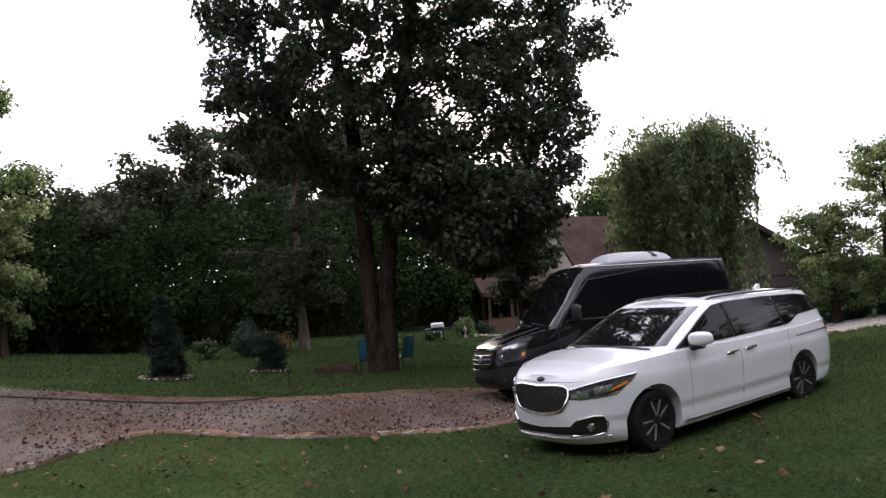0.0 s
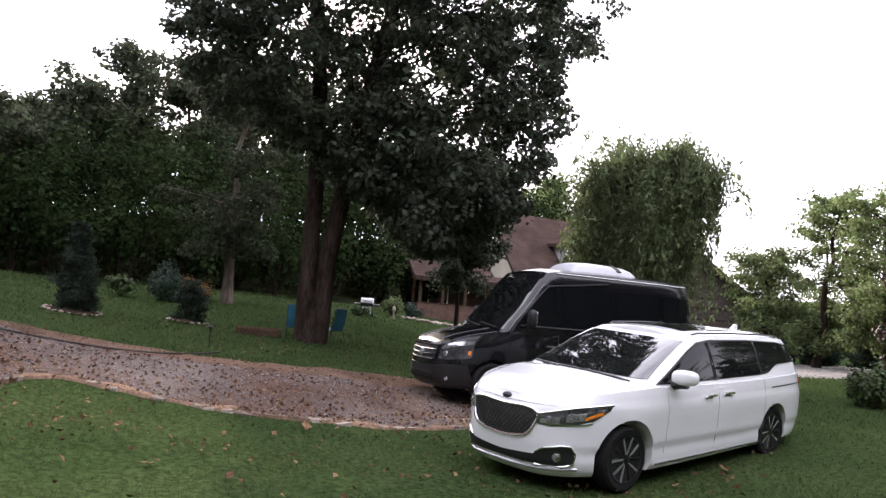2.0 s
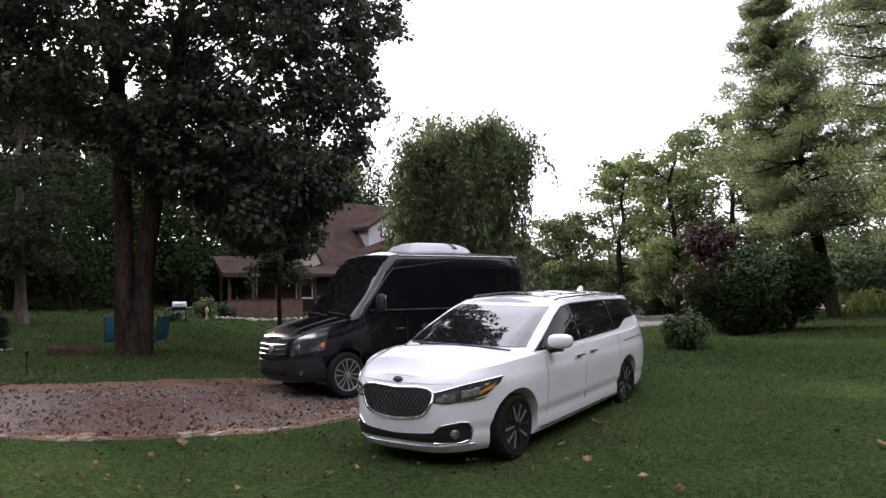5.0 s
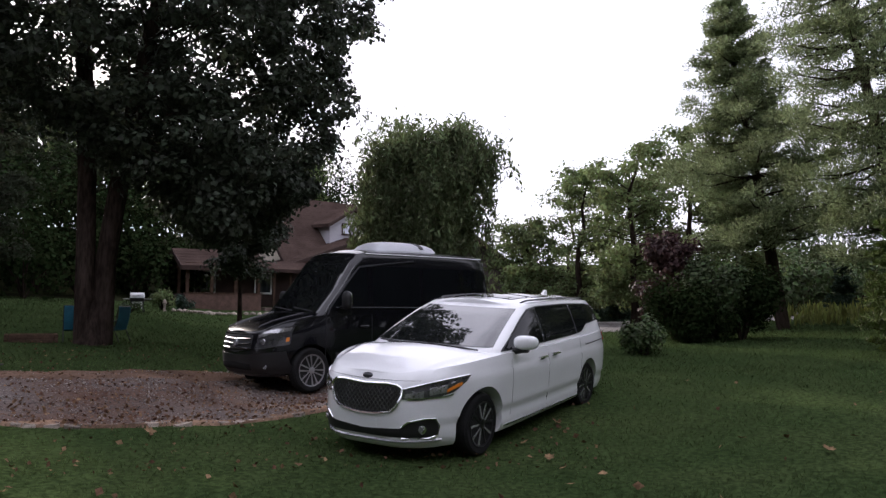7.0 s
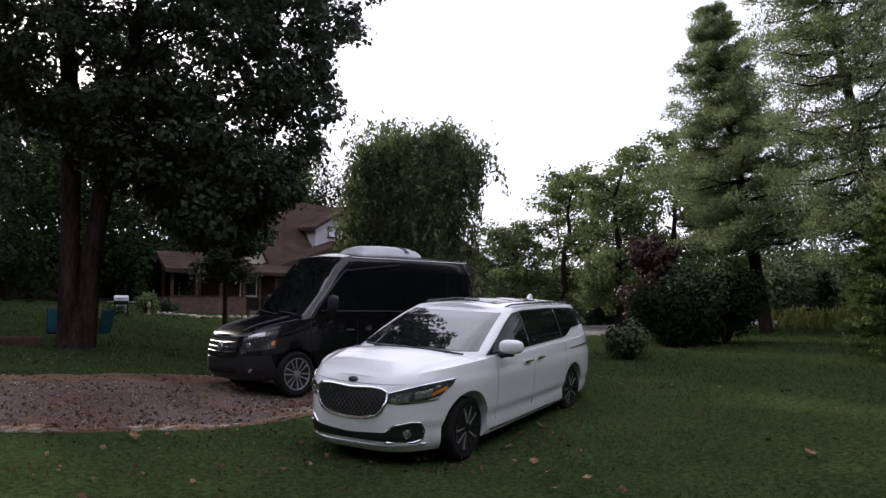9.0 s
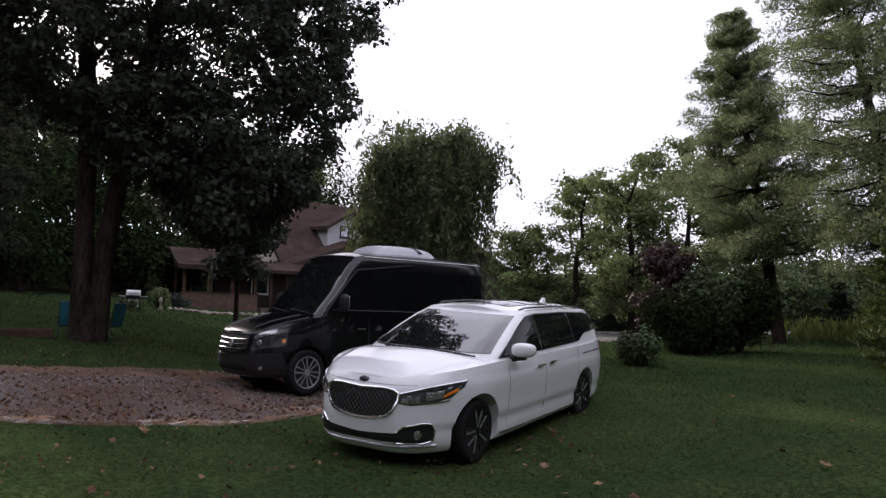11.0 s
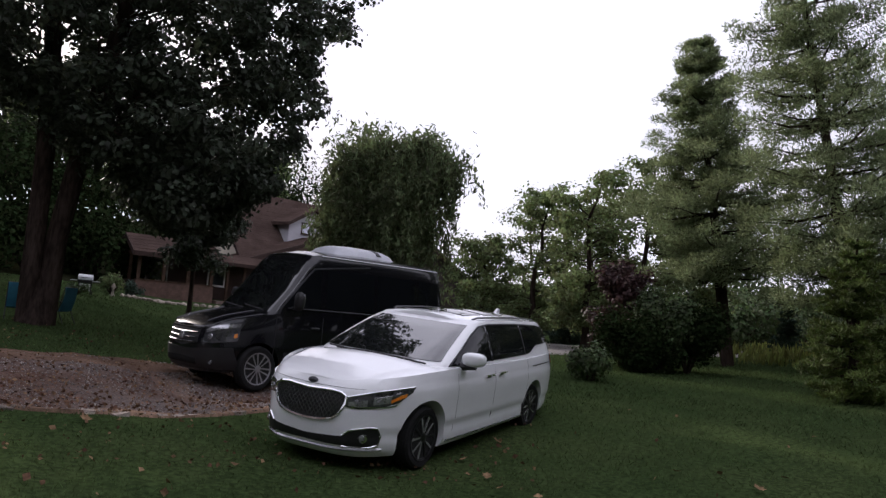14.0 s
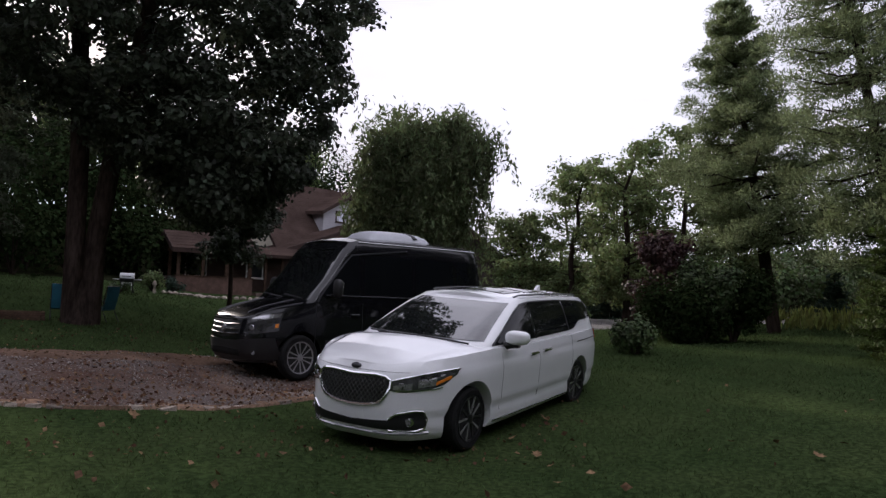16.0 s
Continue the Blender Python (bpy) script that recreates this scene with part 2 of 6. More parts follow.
def part(name, bm, material, parent=None, label="", soft=35):
    """Links a bmesh as one mesh object under a thing or a part."""
    me = bpy.data.meshes.new(name)
    bmesh.ops.recalc_face_normals(bm, faces=bm.faces)
    bm.to_mesh(me)
    bm.free()
    return mesh_part(name, me, material, parent, label, soft)


def mesh_part(name, me, material, parent=None, label="", soft=35):
    me.materials.append(material)
    if soft:
        smooth(me, soft)
    ob = new(name, me)
    if parent:
        ob.parent = parent
    return tagged(ob, label)


def arrays(name, verts, faces, material, parent=None, label="", soft=0):
    """A mesh from numpy arrays: verts (n, 3) and faces (m, k)."""
    verts, faces = np.asarray(verts, np.float32), np.asarray(faces, np.int32)
    me = bpy.data.meshes.new(name)
    m, k = faces.shape
    me.vertices.add(len(verts))
    me.vertices.foreach_set("co", verts.ravel())
    me.loops.add(m * k)
    me.loops.foreach_set("vertex_index", faces.ravel())
    me.polygons.add(m)
    me.polygons.foreach_set("loop_start", np.arange(0, m * k, k, dtype=np.int32))
    me.update(calc_edges=True)
    return mesh_part(name, me, material, parent, label, soft)


def box(bm, x0, y0, z0, x1, y1, z1, bevel=0.0):
    vs = [bm.verts.new((x, y, z)) for z in (z0, z1) for x, y in ((x0, y0), (x1, y0), (x1, y1), (x0, y1))]
    fs = [bm.faces.new([vs[i] for i in q]) for q in ((3, 2, 1, 0), (4, 5, 6, 7), (0, 1, 5, 4), (1, 2, 6, 5), (2, 3, 7, 6), (3, 0, 4, 7))]
    if bevel:
        bmesh.ops.bevel(bm, geom=list({e for f in fs for e in f.edges}), offset=bevel, segments=2, affect="EDGES", profile=0.6)
    return vs


def boxed(*a, bevel=0.0):
    bm = bmesh.new()
    box(bm, *a, bevel=bevel)
    return bm


def tube(bm, pts, radii, sides=8):
    """A round, tapering rod along pts."""
    rings, up = [], None
    pts = [Vector(p) for p in pts]
    for i, p in enumerate(pts):
        d = (pts[min(i + 1, len(pts) - 1)] - pts[max(i - 1, 0)]).normalized()
        a = d.orthogonal().normalized() if up is None else (up - d * up.dot(d)).normalized()
        up = a
        b = d.cross(a)
        r = radii[i] if hasattr(radii, "__len__") else radii
        rings.append([bm.verts.new(p + (a * math.cos(q) + b * math.sin(q)) * r) for q in (2 * math.pi * k / sides for k in range(sides))])
    for r0, r1 in zip(rings, rings[1:]):
        for k in range(sides):
            bm.faces.new((r0[k], r0[(k + 1) % sides], r1[(k + 1) % sides], r1[k]))
    bm.faces.new(rings[0][::-1])
    bm.faces.new(rings[-1])


def tubed(pts, radii, sides=8):
    bm = bmesh.new()
    tube(bm, pts, radii, sides)
    return bm


def lathe(bm, profile, sides=32, axis="Y"):
    """A turned body: profile of (radius, along), round the y or z axis."""
    rings = []
    for r, h in profile:
        ring = []
        for k in range(sides):
            q = 2 * math.pi * k / sides
            c, s = r * math.cos(q), r * math.sin(q)
            ring.append(bm.verts.new((c, h, s) if axis == "Y" else (c, s, h)))
        rings.append(ring)
    for r0, r1 in zip(rings, rings[1:]):
        for k in range(sides):
            bm.faces.new((r0[k], r0[(k + 1) % sides], r1[(k + 1) % sides], r1[k]))
    bm.faces.new(rings[0])
    bm.faces.new(rings[-1][::-1])


def prism(bm, outline, axis, a, b):
    """A slab: outline in the plane across axis ('x', 'y' or 'z'), from a to b along it."""
    def at(p, h):
        return {"x": (h, p[0], p[1]), "y": (p[0], h, p[1]), "z": (p[0], p[1], h)}[axis]
    lo, hi = [bm.verts.new(at(p, a)) for p in outline], [bm.verts.new(at(p, b)) for p in outline]
    bm.faces.new(lo)
    bm.faces.new(hi[::-1])
    for k in range(len(lo)):
        j = (k + 1) % len(lo)
        bm.faces.new((lo[k], hi[k], hi[j], lo[j]))


def sheet(bm, fn, us, vs, thick):
    """A curved panel: fn(u, v) gives place and the way outwards; closed round its rim."""
    top, low = [], []
    for u in us:
        rt, rl = [], []
        for v in vs:
            p, o = fn(u, v)
            p, o = Vector(p), Vector(o)
            rt.append(bm.verts.new(p + o * thick))
            rl.append(bm.verts.new(p - o * 0.012))
        top.append(rt)
        low.append(rl)
    a, b = len(us), len(vs)
    for i in range(a - 1):
        for j in range(b - 1):
            bm.faces.new((top[i][j], top[i + 1][j], top[i + 1][j + 1], top[i][j + 1]))
            bm.faces.new((low[i][j], low[i][j + 1], low[i + 1][j + 1], low[i + 1][j]))
    for i in range(a - 1):
        bm.faces.new((top[i][0], low[i][0], low[i + 1][0], top[i + 1][0]))
        bm.faces.new((top[i][-1], top[i + 1][-1], low[i + 1][-1], low[i][-1]))
    for j in range(b - 1):
        bm.faces.new((top[0][j], top[0][j + 1], low[0][j + 1], low[0][j]))
        bm.faces.new((top[-1][j], low[-1][j], low[-1][j + 1], top[-1][j + 1]))


def lerp_table(table):
    xs, ys = zip(*table)
    return lambda x: float(np.interp(x, xs, ys))


def thing(name, m, label, category, group=""):
    ob = new(name)
    ob.matrix_world = m
    return tagged(ob, label, category, group)


# ---- ground shaped to the camera's view ----
HUB = (-7.0, -5.8)


def ease(a, b, x):
    t = np.clip((x - a) / (b - a), 0, 1)
    return t * t * (3 - 2 * t)


def view_share(d, az):
    """Share of the fall from eye level that is kept, by distance and bearing, fitted to the camera's view."""
    left = np.interp(d, *zip((0, 1), (7.5, 1), (10, 0.92), (13, 0.82), (19, 0.69), (25, 0.63), (34, 0.65), (50, 0.70), (80, 0.75)))
    mid = np.interp(d, *zip((0, 1), (10, 1), (14.3, 0.9), (22, 0.78), (30, 0.76), (45, 0.80), (80, 0.80)))
    right = np.interp(d, *zip((0, 1), (11.5, 1), (14, 0.86), (18, 0.71), (22, 0.65), (30, 0.63), (40, 0.66), (60, 0.70), (80, 0.75)))
    a, b = ease(33, 40, az), ease(57, 64, az)
    return left * (1 - a) + mid * (a - b) + right * b


def height(x, y):
    """Ground bent to fit the camera's view: low by the cars, rising to both sides and behind the house."""
    x, y = np.asarray(x, float), np.asarray(y, float)
    dx, dy = x - HUB[0], y - HUB[1]
    d, az = np.hypot(dx, dy), np.degrees(np.arctan2(dx, dy))
    q = view_share(d, az)
    x, y, d = HUB[0] + dx / q, HUB[1] + dy / q, d / q
    off = np.radians(np.clip(np.abs((az - 48 + 180) % 360 - 180), 0, 42))
    bowl = np.minimum(d, 90) * np.where((az - 48 + 180) % 360 - 180 < 0, 0.070, 0.050) * off ** 2
    ramp = 0.045 * np.clip(d - 30, 0, 34) * ease(10, 28, az) * (1 - ease(46, 55, az))
    # Tilts and dip under the cars fit their wheels to the camera's view.
    pad = 0.066 * np.clip(x, 0, 3.6) * (1 - ease(2.0, 4.5, y)) * (1 - ease(5, 14, x)) * ease(-8, -2.5, y)
    side = 0.044 * np.clip(y + 0.9, 0, 1.9) * (1 - ease(2.0, 4.0, y)) * ease(-2.5, -1.0, x) * (1 - ease(4.5, 8, x))
    dip = 0.11 * np.exp(-((x - 3.2) / 2.6) ** 2 - ((y - 4.3) / 1.8) ** 2)
    rel = (az + 180) % 360 - 180
    # Banks added to hide the sky gaps below the distant trees.
    hill = 5.0 * ease(57, 76, d) * (1 - ease(48, 58, rel)) * ease(-60, -40, rel) + 6.0 * ease(84, 112, d) * ease(48, 58, rel) * (1 - ease(110, 130, rel))
    return 1.65 * (1 - q) + q * (bowl + ramp + pad + side + hill) - dip


def on(x, y, dz=0.0):
    return (x, y, float(height(x, y)) + dz)


def spread(n, reach):
    t = np.linspace(-1, 1, n)
    return np.sinh(t * 5.2) / math.sinh(5.2) * reach


def ground_sheet():
    gx, gy = np.meshgrid(spread(240, 900) + 3, spread(240, 900) + 5)
    gz = height(gx, gy)
    rng = np.random.default_rng(3)
    near = np.hypot(gx, gy) < 80
    gz = gz + near * rng.normal(0, 0.008, gz.shape)
    n = gx.shape[0]
    idx = np.arange(n * n).reshape(n, n)
    faces = np.stack([idx[:-1, :-1], idx[:-1, 1:], idx[1:, 1:], idx[1:, :-1]], -1).reshape(-1, 4)
    ob = arrays("ground", np.stack([gx, gy, gz], -1).reshape(-1, 3), faces, GRASS, soft=60)
    return tagged(ob, "mown green lawn with darker patches", "lawn", kind="structure")


def strip(name, near, far, material, lift, label, category, cross=14, step=0.35):
    """A bed lying on the ground between two edge lines, each a list of (x, y) that is rounded off."""
    def line(pts, n):
        p = np.array(pts, float)
        s = np.r_[0, np.cumsum(np.hypot(*np.diff(p, axis=0).T))]
        q = np.linspace(0, s[-1], n)
        out = np.stack([np.interp(q, s, p[:, 0]), np.interp(q, s, p[:, 1])], -1)
        for _ in range(5):
            out[1:-1] = (out[:-2] + out[1:-1] * 2 + out[2:]) / 4
        return out
    n = max(24, int(np.hypot(*np.diff(np.array(near, float), axis=0).T).sum() / step))
    a, b = line(near, n), line(far, n)
    rng = np.random.default_rng(len(name))
    a, b = a + rng.normal(0, 0.03, a.shape), b + rng.normal(0, 0.08, b.shape)
    f = np.linspace(0, 1, cross)[None, :, None]
    xy = a[:, None] * (1 - f) + b[:, None] * f
    edge = np.minimum(f[..., 0], 1 - f[..., 0])
    z = height(xy[..., 0], xy[..., 1]) + np.where(edge <= 0, -0.05, lift) + rng.normal(0, 0.006, xy.shape[:2])
    idx = np.arange(n * cross).reshape(n, cross)
    faces = np.stack([idx[:-1, :-1], idx[1:, :-1], idx[1:, 1:], idx[:-1, 1:]], -1).reshape(-1, 4)
    ob = arrays(name, np.concatenate([xy, z[..., None]], -1).reshape(-1, 3), faces, material, soft=60)
    tagged(ob, label, category, kind="structure")
    return a, b


ground_sheet()
DRIVE_NEAR = [(-14, -5.5), (-9, -1.5), (-7.2, 0.9), (-5.8, 2.7), (-5.1, 3.45), (-4.3, 4.3), (-3.78, 4.95), (-3.3, 4.15), (-2.75, 3.5), (-2.0, 2.8), (-1.2, 2.4), (-0.2, 2.3), (0.7, 2.0), (1.8, 2.0), (3.19, 2.4), (6.81, 3.52), (10.89, 5.09), (15.24, 6.57)]
DRIVE_FAR = [(-15, 8.5), (-9, 11.2), (-5.4, 11.0), (-4.2, 9.9), (-3.4, 8.7), (-2.3, 7.6), (-1.5, 7.15), (-0.6, 6.8), (0.1, 6.35), (1.1, 6.15), (2.8, 6.5), (5.2, 6.9), (8.83, 7.2), (13.09, 8.4)]
strip("gravel_drive", DRIVE_NEAR, DRIVE_FAR, GRAVEL, 0.034, "gravel drive with reddish soil and fallen leaves", "drive", 26)
strip("road", [(14.13, 5.65), (14.91, 4.51), (19.06, 3.61), (31.75, -1.99), (49.92, -10.1)], [(17.33, 11.54), (23.46, 11.41), (27.52, 7.75), (39.52, 1.48), (58.71, -5.94)], ASPHALT, 0.05, "pale grey driveway leading off past the bushes", "driveway", 12, 0.8)


def inset(line, other, w):
    """A line moved from one edge of a bed towards the other by w metres."""
    out = []
    for x, y in line:
        ox, oy = min(other, key=lambda q: (q[0] - x) ** 2 + (q[1] - y) ** 2)
        d = math.hypot(ox - x, oy - y)
        out.append((x + (ox - x) * w / d, y + (oy - y) * w / d))
    return out


strip("sandy_edge", inset(DRIVE_NEAR, DRIVE_FAR, -0.08), inset(DRIVE_NEAR, DRIVE_FAR, 0.17), RIM_SAND, 0.037, "sandy worn edge of the gravel drive", "drive edge", 6)
strip("soil_edge", inset(DRIVE_FAR, DRIVE_NEAR, 1.0)[3:11], inset(DRIVE_FAR, DRIVE_NEAR, -0.12)[3:11], RED_SOIL, 0.048, "reddish soil along the far edge of the drive", "drive edge", 8)


def shaded_forest_floor():
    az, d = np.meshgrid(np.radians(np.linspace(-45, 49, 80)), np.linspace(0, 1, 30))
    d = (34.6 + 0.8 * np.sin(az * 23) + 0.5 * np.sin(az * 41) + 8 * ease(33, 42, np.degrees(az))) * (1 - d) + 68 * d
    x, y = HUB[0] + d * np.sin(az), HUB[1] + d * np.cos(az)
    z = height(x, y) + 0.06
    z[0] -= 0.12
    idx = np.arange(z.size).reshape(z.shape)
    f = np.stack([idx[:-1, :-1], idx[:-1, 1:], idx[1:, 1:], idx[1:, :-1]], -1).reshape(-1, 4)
    tagged(arrays("shaded_forest_floor", np.stack([x, y, z], -1).reshape(-1, 3), f, FOREST_SHADED, soft=60), "leafy woodland floor coloured dark for the shade under the trees", "forest floor", kind="structure")


shaded_forest_floor()


# ---- trees ----
def leaf_cloud(rng, centres, radius, per, size, flat=0.75, kind="broad"):
    """Leafy clumps round the given centres: denser towards the skin, the leaves facing outwards and up."""
    centres = np.asarray(centres)
    r = np.repeat(radius * rng.uniform(0.6, 1.35, len(centres)), per)
    c = np.repeat(centres, per, axis=0)
    way = rng.normal(0, 1, c.shape)
    way /= np.linalg.norm(way, axis=1)[:, None]
    p = c + way * (r * rng.random(len(c)) ** 0.42)[:, None] * [1, 1, flat]
    out = way + [0, 0, 0.45] + rng.normal(0, 0.42, c.shape)
    return leaves_at(rng, p, size, kind, out=out)


def leaves_at(rng, p, size, kind="broad", ways=None, out=None):
    """Small folded leaves at p; ways: along their length, out: the way their faces look."""
    n = len(p)
    d = rng.normal(0, 1, (n, 3)) if ways is None else ways + rng.normal(0, 0.35, (n, 3))
    if out is not None:
        o = out / (np.linalg.norm(out, axis=1)[:, None] + 1e-9)
        d = d - o * (d * o).sum(1)[:, None]
    d /= np.linalg.norm(d, axis=1)[:, None] + 1e-9
    s = np.cross(d, rng.normal(0, 1, (n, 3)) if out is None else o)
    s /= np.linalg.norm(s, axis=1)[:, None] + 1e-9
    u = np.cross(s, d)
    k = size * rng.uniform(0.6, 1.35, n)[:, None]
    w = {"broad": 0.36, "needle": 0.13, "willow": 0.16}[kind]
    fold = 0.10
    a, tip = p - d * k * 0.5, p + d * k * 0.5
    l, r = p + s * k * w + u * k * fold - d * k * 0.05, p - s * k * w + u * k * fold - d * k * 0.05
    v = np.stack([a, l, tip, r], 1).reshape(-1, 3)
    i = np.arange(n)[:, None] * 4
    faces = np.concatenate([i + [0, 1, 2], i + [0, 2, 3]], 0)
    return v, faces


def limbs_of(rng, base, top_h, stems, spread_r, low, count, r0):
    """Stems with limbs; gives tubes and the points where leaves grow."""
    tubes, tips = [], []
    for sx, sy, lean_x, lean_y, share in stems:
        pts, rad = [], []
        for k in range(9):
            f = k / 8
            wob = rng.normal(0, 0.09, 2) * f * 2
            pts.append((base[0] + sx + lean_x * f + wob[0], base[1] + sy + lean_y * f + wob[1], base[2] - 0.15 + top_h * f * 0.92))
            rad.append(r0 * share * (1.25 - 0.15 * min(1, f * 8)) * (1 - f * 0.85) if k else r0 * share * 1.5)
        tubes.append((pts, rad, 12))
        for _ in range(count):
            f = rng.uniform(low, 0.98)
            i = min(7, int(f * 8))
            g = f * 8 - i
            s = np.array(pts[i]) * (1 - g) + np.array(pts[i + 1]) * g
            az = rng.uniform(0, 2 * math.pi)
            ln = spread_r(f) * rng.uniform(0.55, 1.0)
            rise = rng.uniform(-0.1, 0.45) * ln * (0.5 + f)
            p1 = s + np.array([math.cos(az), math.sin(az), 0]) * ln * 0.5 + [0, 0, rise * 0.7]
            p2 = s + np.array([math.cos(az + 0.25), math.sin(az + 0.25), 0]) * ln + [0, 0, rise]
            r = r0 * share * (1 - f * 0.8) * 0.32
            tubes.append(([s, p1, p2], [r, r * 0.6, r * 0.15], 5))
            for h in np.linspace(0.35, 1.0, 5):
                q = s + (p1 - s) * (h * 2) if h < 0.5 else p1 + (p2 - p1) * (h * 2 - 1)
                tips.append(q + rng.normal(0, 0.12 * ln * 0.5, 3))
    return tubes, np.array(tips)


def tubes_mesh(name, tubes, material, parent, label=""):
    bm = bmesh.new()
    for pts, rad, sides in tubes:
        tube(bm, pts, rad, sides)
    return part(name, bm, material, parent, label)


def broad_tree(x, y, h, r, seed, leaf=LEAF_WOOD, bark=BARK, size=0.5, count=26, per=26, label="", low=0.25, r0=0.28, stems=None, category="tree", name="tree", group="", z=None, trunk_label="", puff=0.8):
    rng = np.random.default_rng(seed)
    gz = float(height(x, y)) if z is None else z
    ob = thing(name, pose(x, y, gz), label, category, group)
    stems = stems or [(0, 0, rng.normal(0, 0.4), rng.normal(0, 0.4), 1.0)]
    prof = lambda f: r * (0.35 + 0.65 * math.sin(math.pi * min(1, max(0.02, (f - low * 0.6) / (1.08 - low * 0.6))) ** 0.8))
    tubes, tips = limbs_of(rng, (0, 0, 0), h, stems, prof, low, count, r0)
    tubes_mesh("trunk", tubes, bark, ob, trunk_label)
    v, f = leaf_cloud(rng, tips, puff, per, size)
    arrays("crown", v, f, leaf, ob)
    return ob


def pine_tree(x, y, h, r, seed, leaf=NEEDLE, bark=BARK, label="", lean=0, low=0.12, whorls=22, per=60, size=0.2, r0=0.2, category="pine tree", name="pine_tree", bare=0.0, group="", tip=0.15, rise=0.25, tufts=4, plump=0.17, power=0.75):
    """A conifer: whorls of boughs on a straight trunk, each bough with soft tufts of needles that turn up at its end."""
    rng = np.random.default_rng(seed)
    ob = thing(name, pose(x, y, float(height(x, y))) @ pose(0, 0, 0, 0, 0, -76) @ pose(0, 0, 0, 0, lean, 0), label, category, group)
    tubes = [([(0, 0, -0.15), (0.03, 0, h * 0.3), (0, 0.04, h * 0.7), (0, 0, h)], [r0 * 1.25, r0, r0 * 0.5, 0.02], 10)]
    centres, radii = [], []
    for k in range(whorls):
        f = min(0.985, max(low, low + (1 - low) * (k + rng.uniform(-0.4, 0.4)) / whorls))
        turn = rng.uniform(0, 6.3)
        boughs = rng.integers(5, 8)
        for b in range(boughs):
            az = turn + 6.283 * b / boughs + rng.normal(0, 0.25)
            reach = r * (tip + (1 - tip) * (1 - f) ** power) * (0.6 + 0.4 * min(1, (f - low) * 5 + 0.35))
            ln = reach * rng.uniform(0.55, 1.12)
            s = np.array([0, 0, h * f])
            way = np.array([math.cos(az), math.sin(az), 0])
            e = s + way * ln + [0, 0, ln * (rise * (0.3 + f) - 0.12)]
            mid = (s + e) / 2 + [0, 0, -0.07 * ln]
            tubes.append(([s, mid, e], [0.012 + 0.016 * ln, 0.01 + 0.008 * ln, 0.005], 4))
            if rng.random() < bare:
                continue
            side = np.cross(way, [0, 0, 1])
            n = max(2, int(tufts * (0.5 + ln / r)))
            for g in np.linspace(0.34, 1.02, n):
                q = s + (mid - s) * g * 2 if g < 0.5 else mid + (e - mid) * (g * 2 - 1)
                centres.append(q + side * rng.normal(0, 0.20) * ln * (1.1 - 0.5 * g) + [0, 0, 0.05 * ln + rng.normal(0, 0.05) * ln])
                radii.append(plump * (0.35 * r + 0.65 * ln) * rng.uniform(0.75, 1.3))
    tubes_mesh("trunk", tubes, bark, ob)
    c, rad = np.repeat(np.array(centres), per, 0), np.repeat(np.array(radii), per)
    way = rng.normal(0, 1, c.shape)
    way /= np.linalg.norm(way, axis=1)[:, None]
    p = c + way * (rad * rng.random(len(c)) ** 0.45)[:, None] * [1.15, 1.15, 0.62]
    v, f = leaves_at(rng, p, size, "needle", way + [0, 0, 0.5])
    arrays("crown", v, f, leaf, ob)
    return ob


def shrub(x, y, h, r, seed, leaf=LEAF_BUSH, label="", size=0.16, n=2600, category="bush", name="bush", group="", dz=0.0):
    rng = np.random.default_rng(seed)
    ob = thing(name, pose(x, y, float(height(x, y)) + dz), label, category, group)
    lumps = [(rng.normal(0, r * 0.45), rng.normal(0, r * 0.45), h * rng.uniform(0.3, 0.72)) for _ in range(9)]
    tubes = [([(0, 0, -0.1), (lx * 0.4, ly * 0.4, lz * 0.5), (lx, ly, lz)], [0.04, 0.03, 0.01], 5) for lx, ly, lz in lumps]
    tubes_mesh("stem", tubes, BARK, ob)
    c = np.array(lumps)[rng.integers(0, 9, n)]
    d = rng.normal(0, 1, (n, 3))
    d /= np.linalg.norm(d, axis=1)[:, None]
    p = c + d * (rng.random(n) ** 0.5)[:, None] * np.array([r * 0.55, r * 0.55, h * 0.36])
    p[:, 2] = np.abs(p[:, 2])
    v, f = leaves_at(rng, p, size, out=d + [0, 0, 0.45] + rng.normal(0, 0.4, d.shape))
    arrays("foliage", v, f, leaf, ob)
    return ob


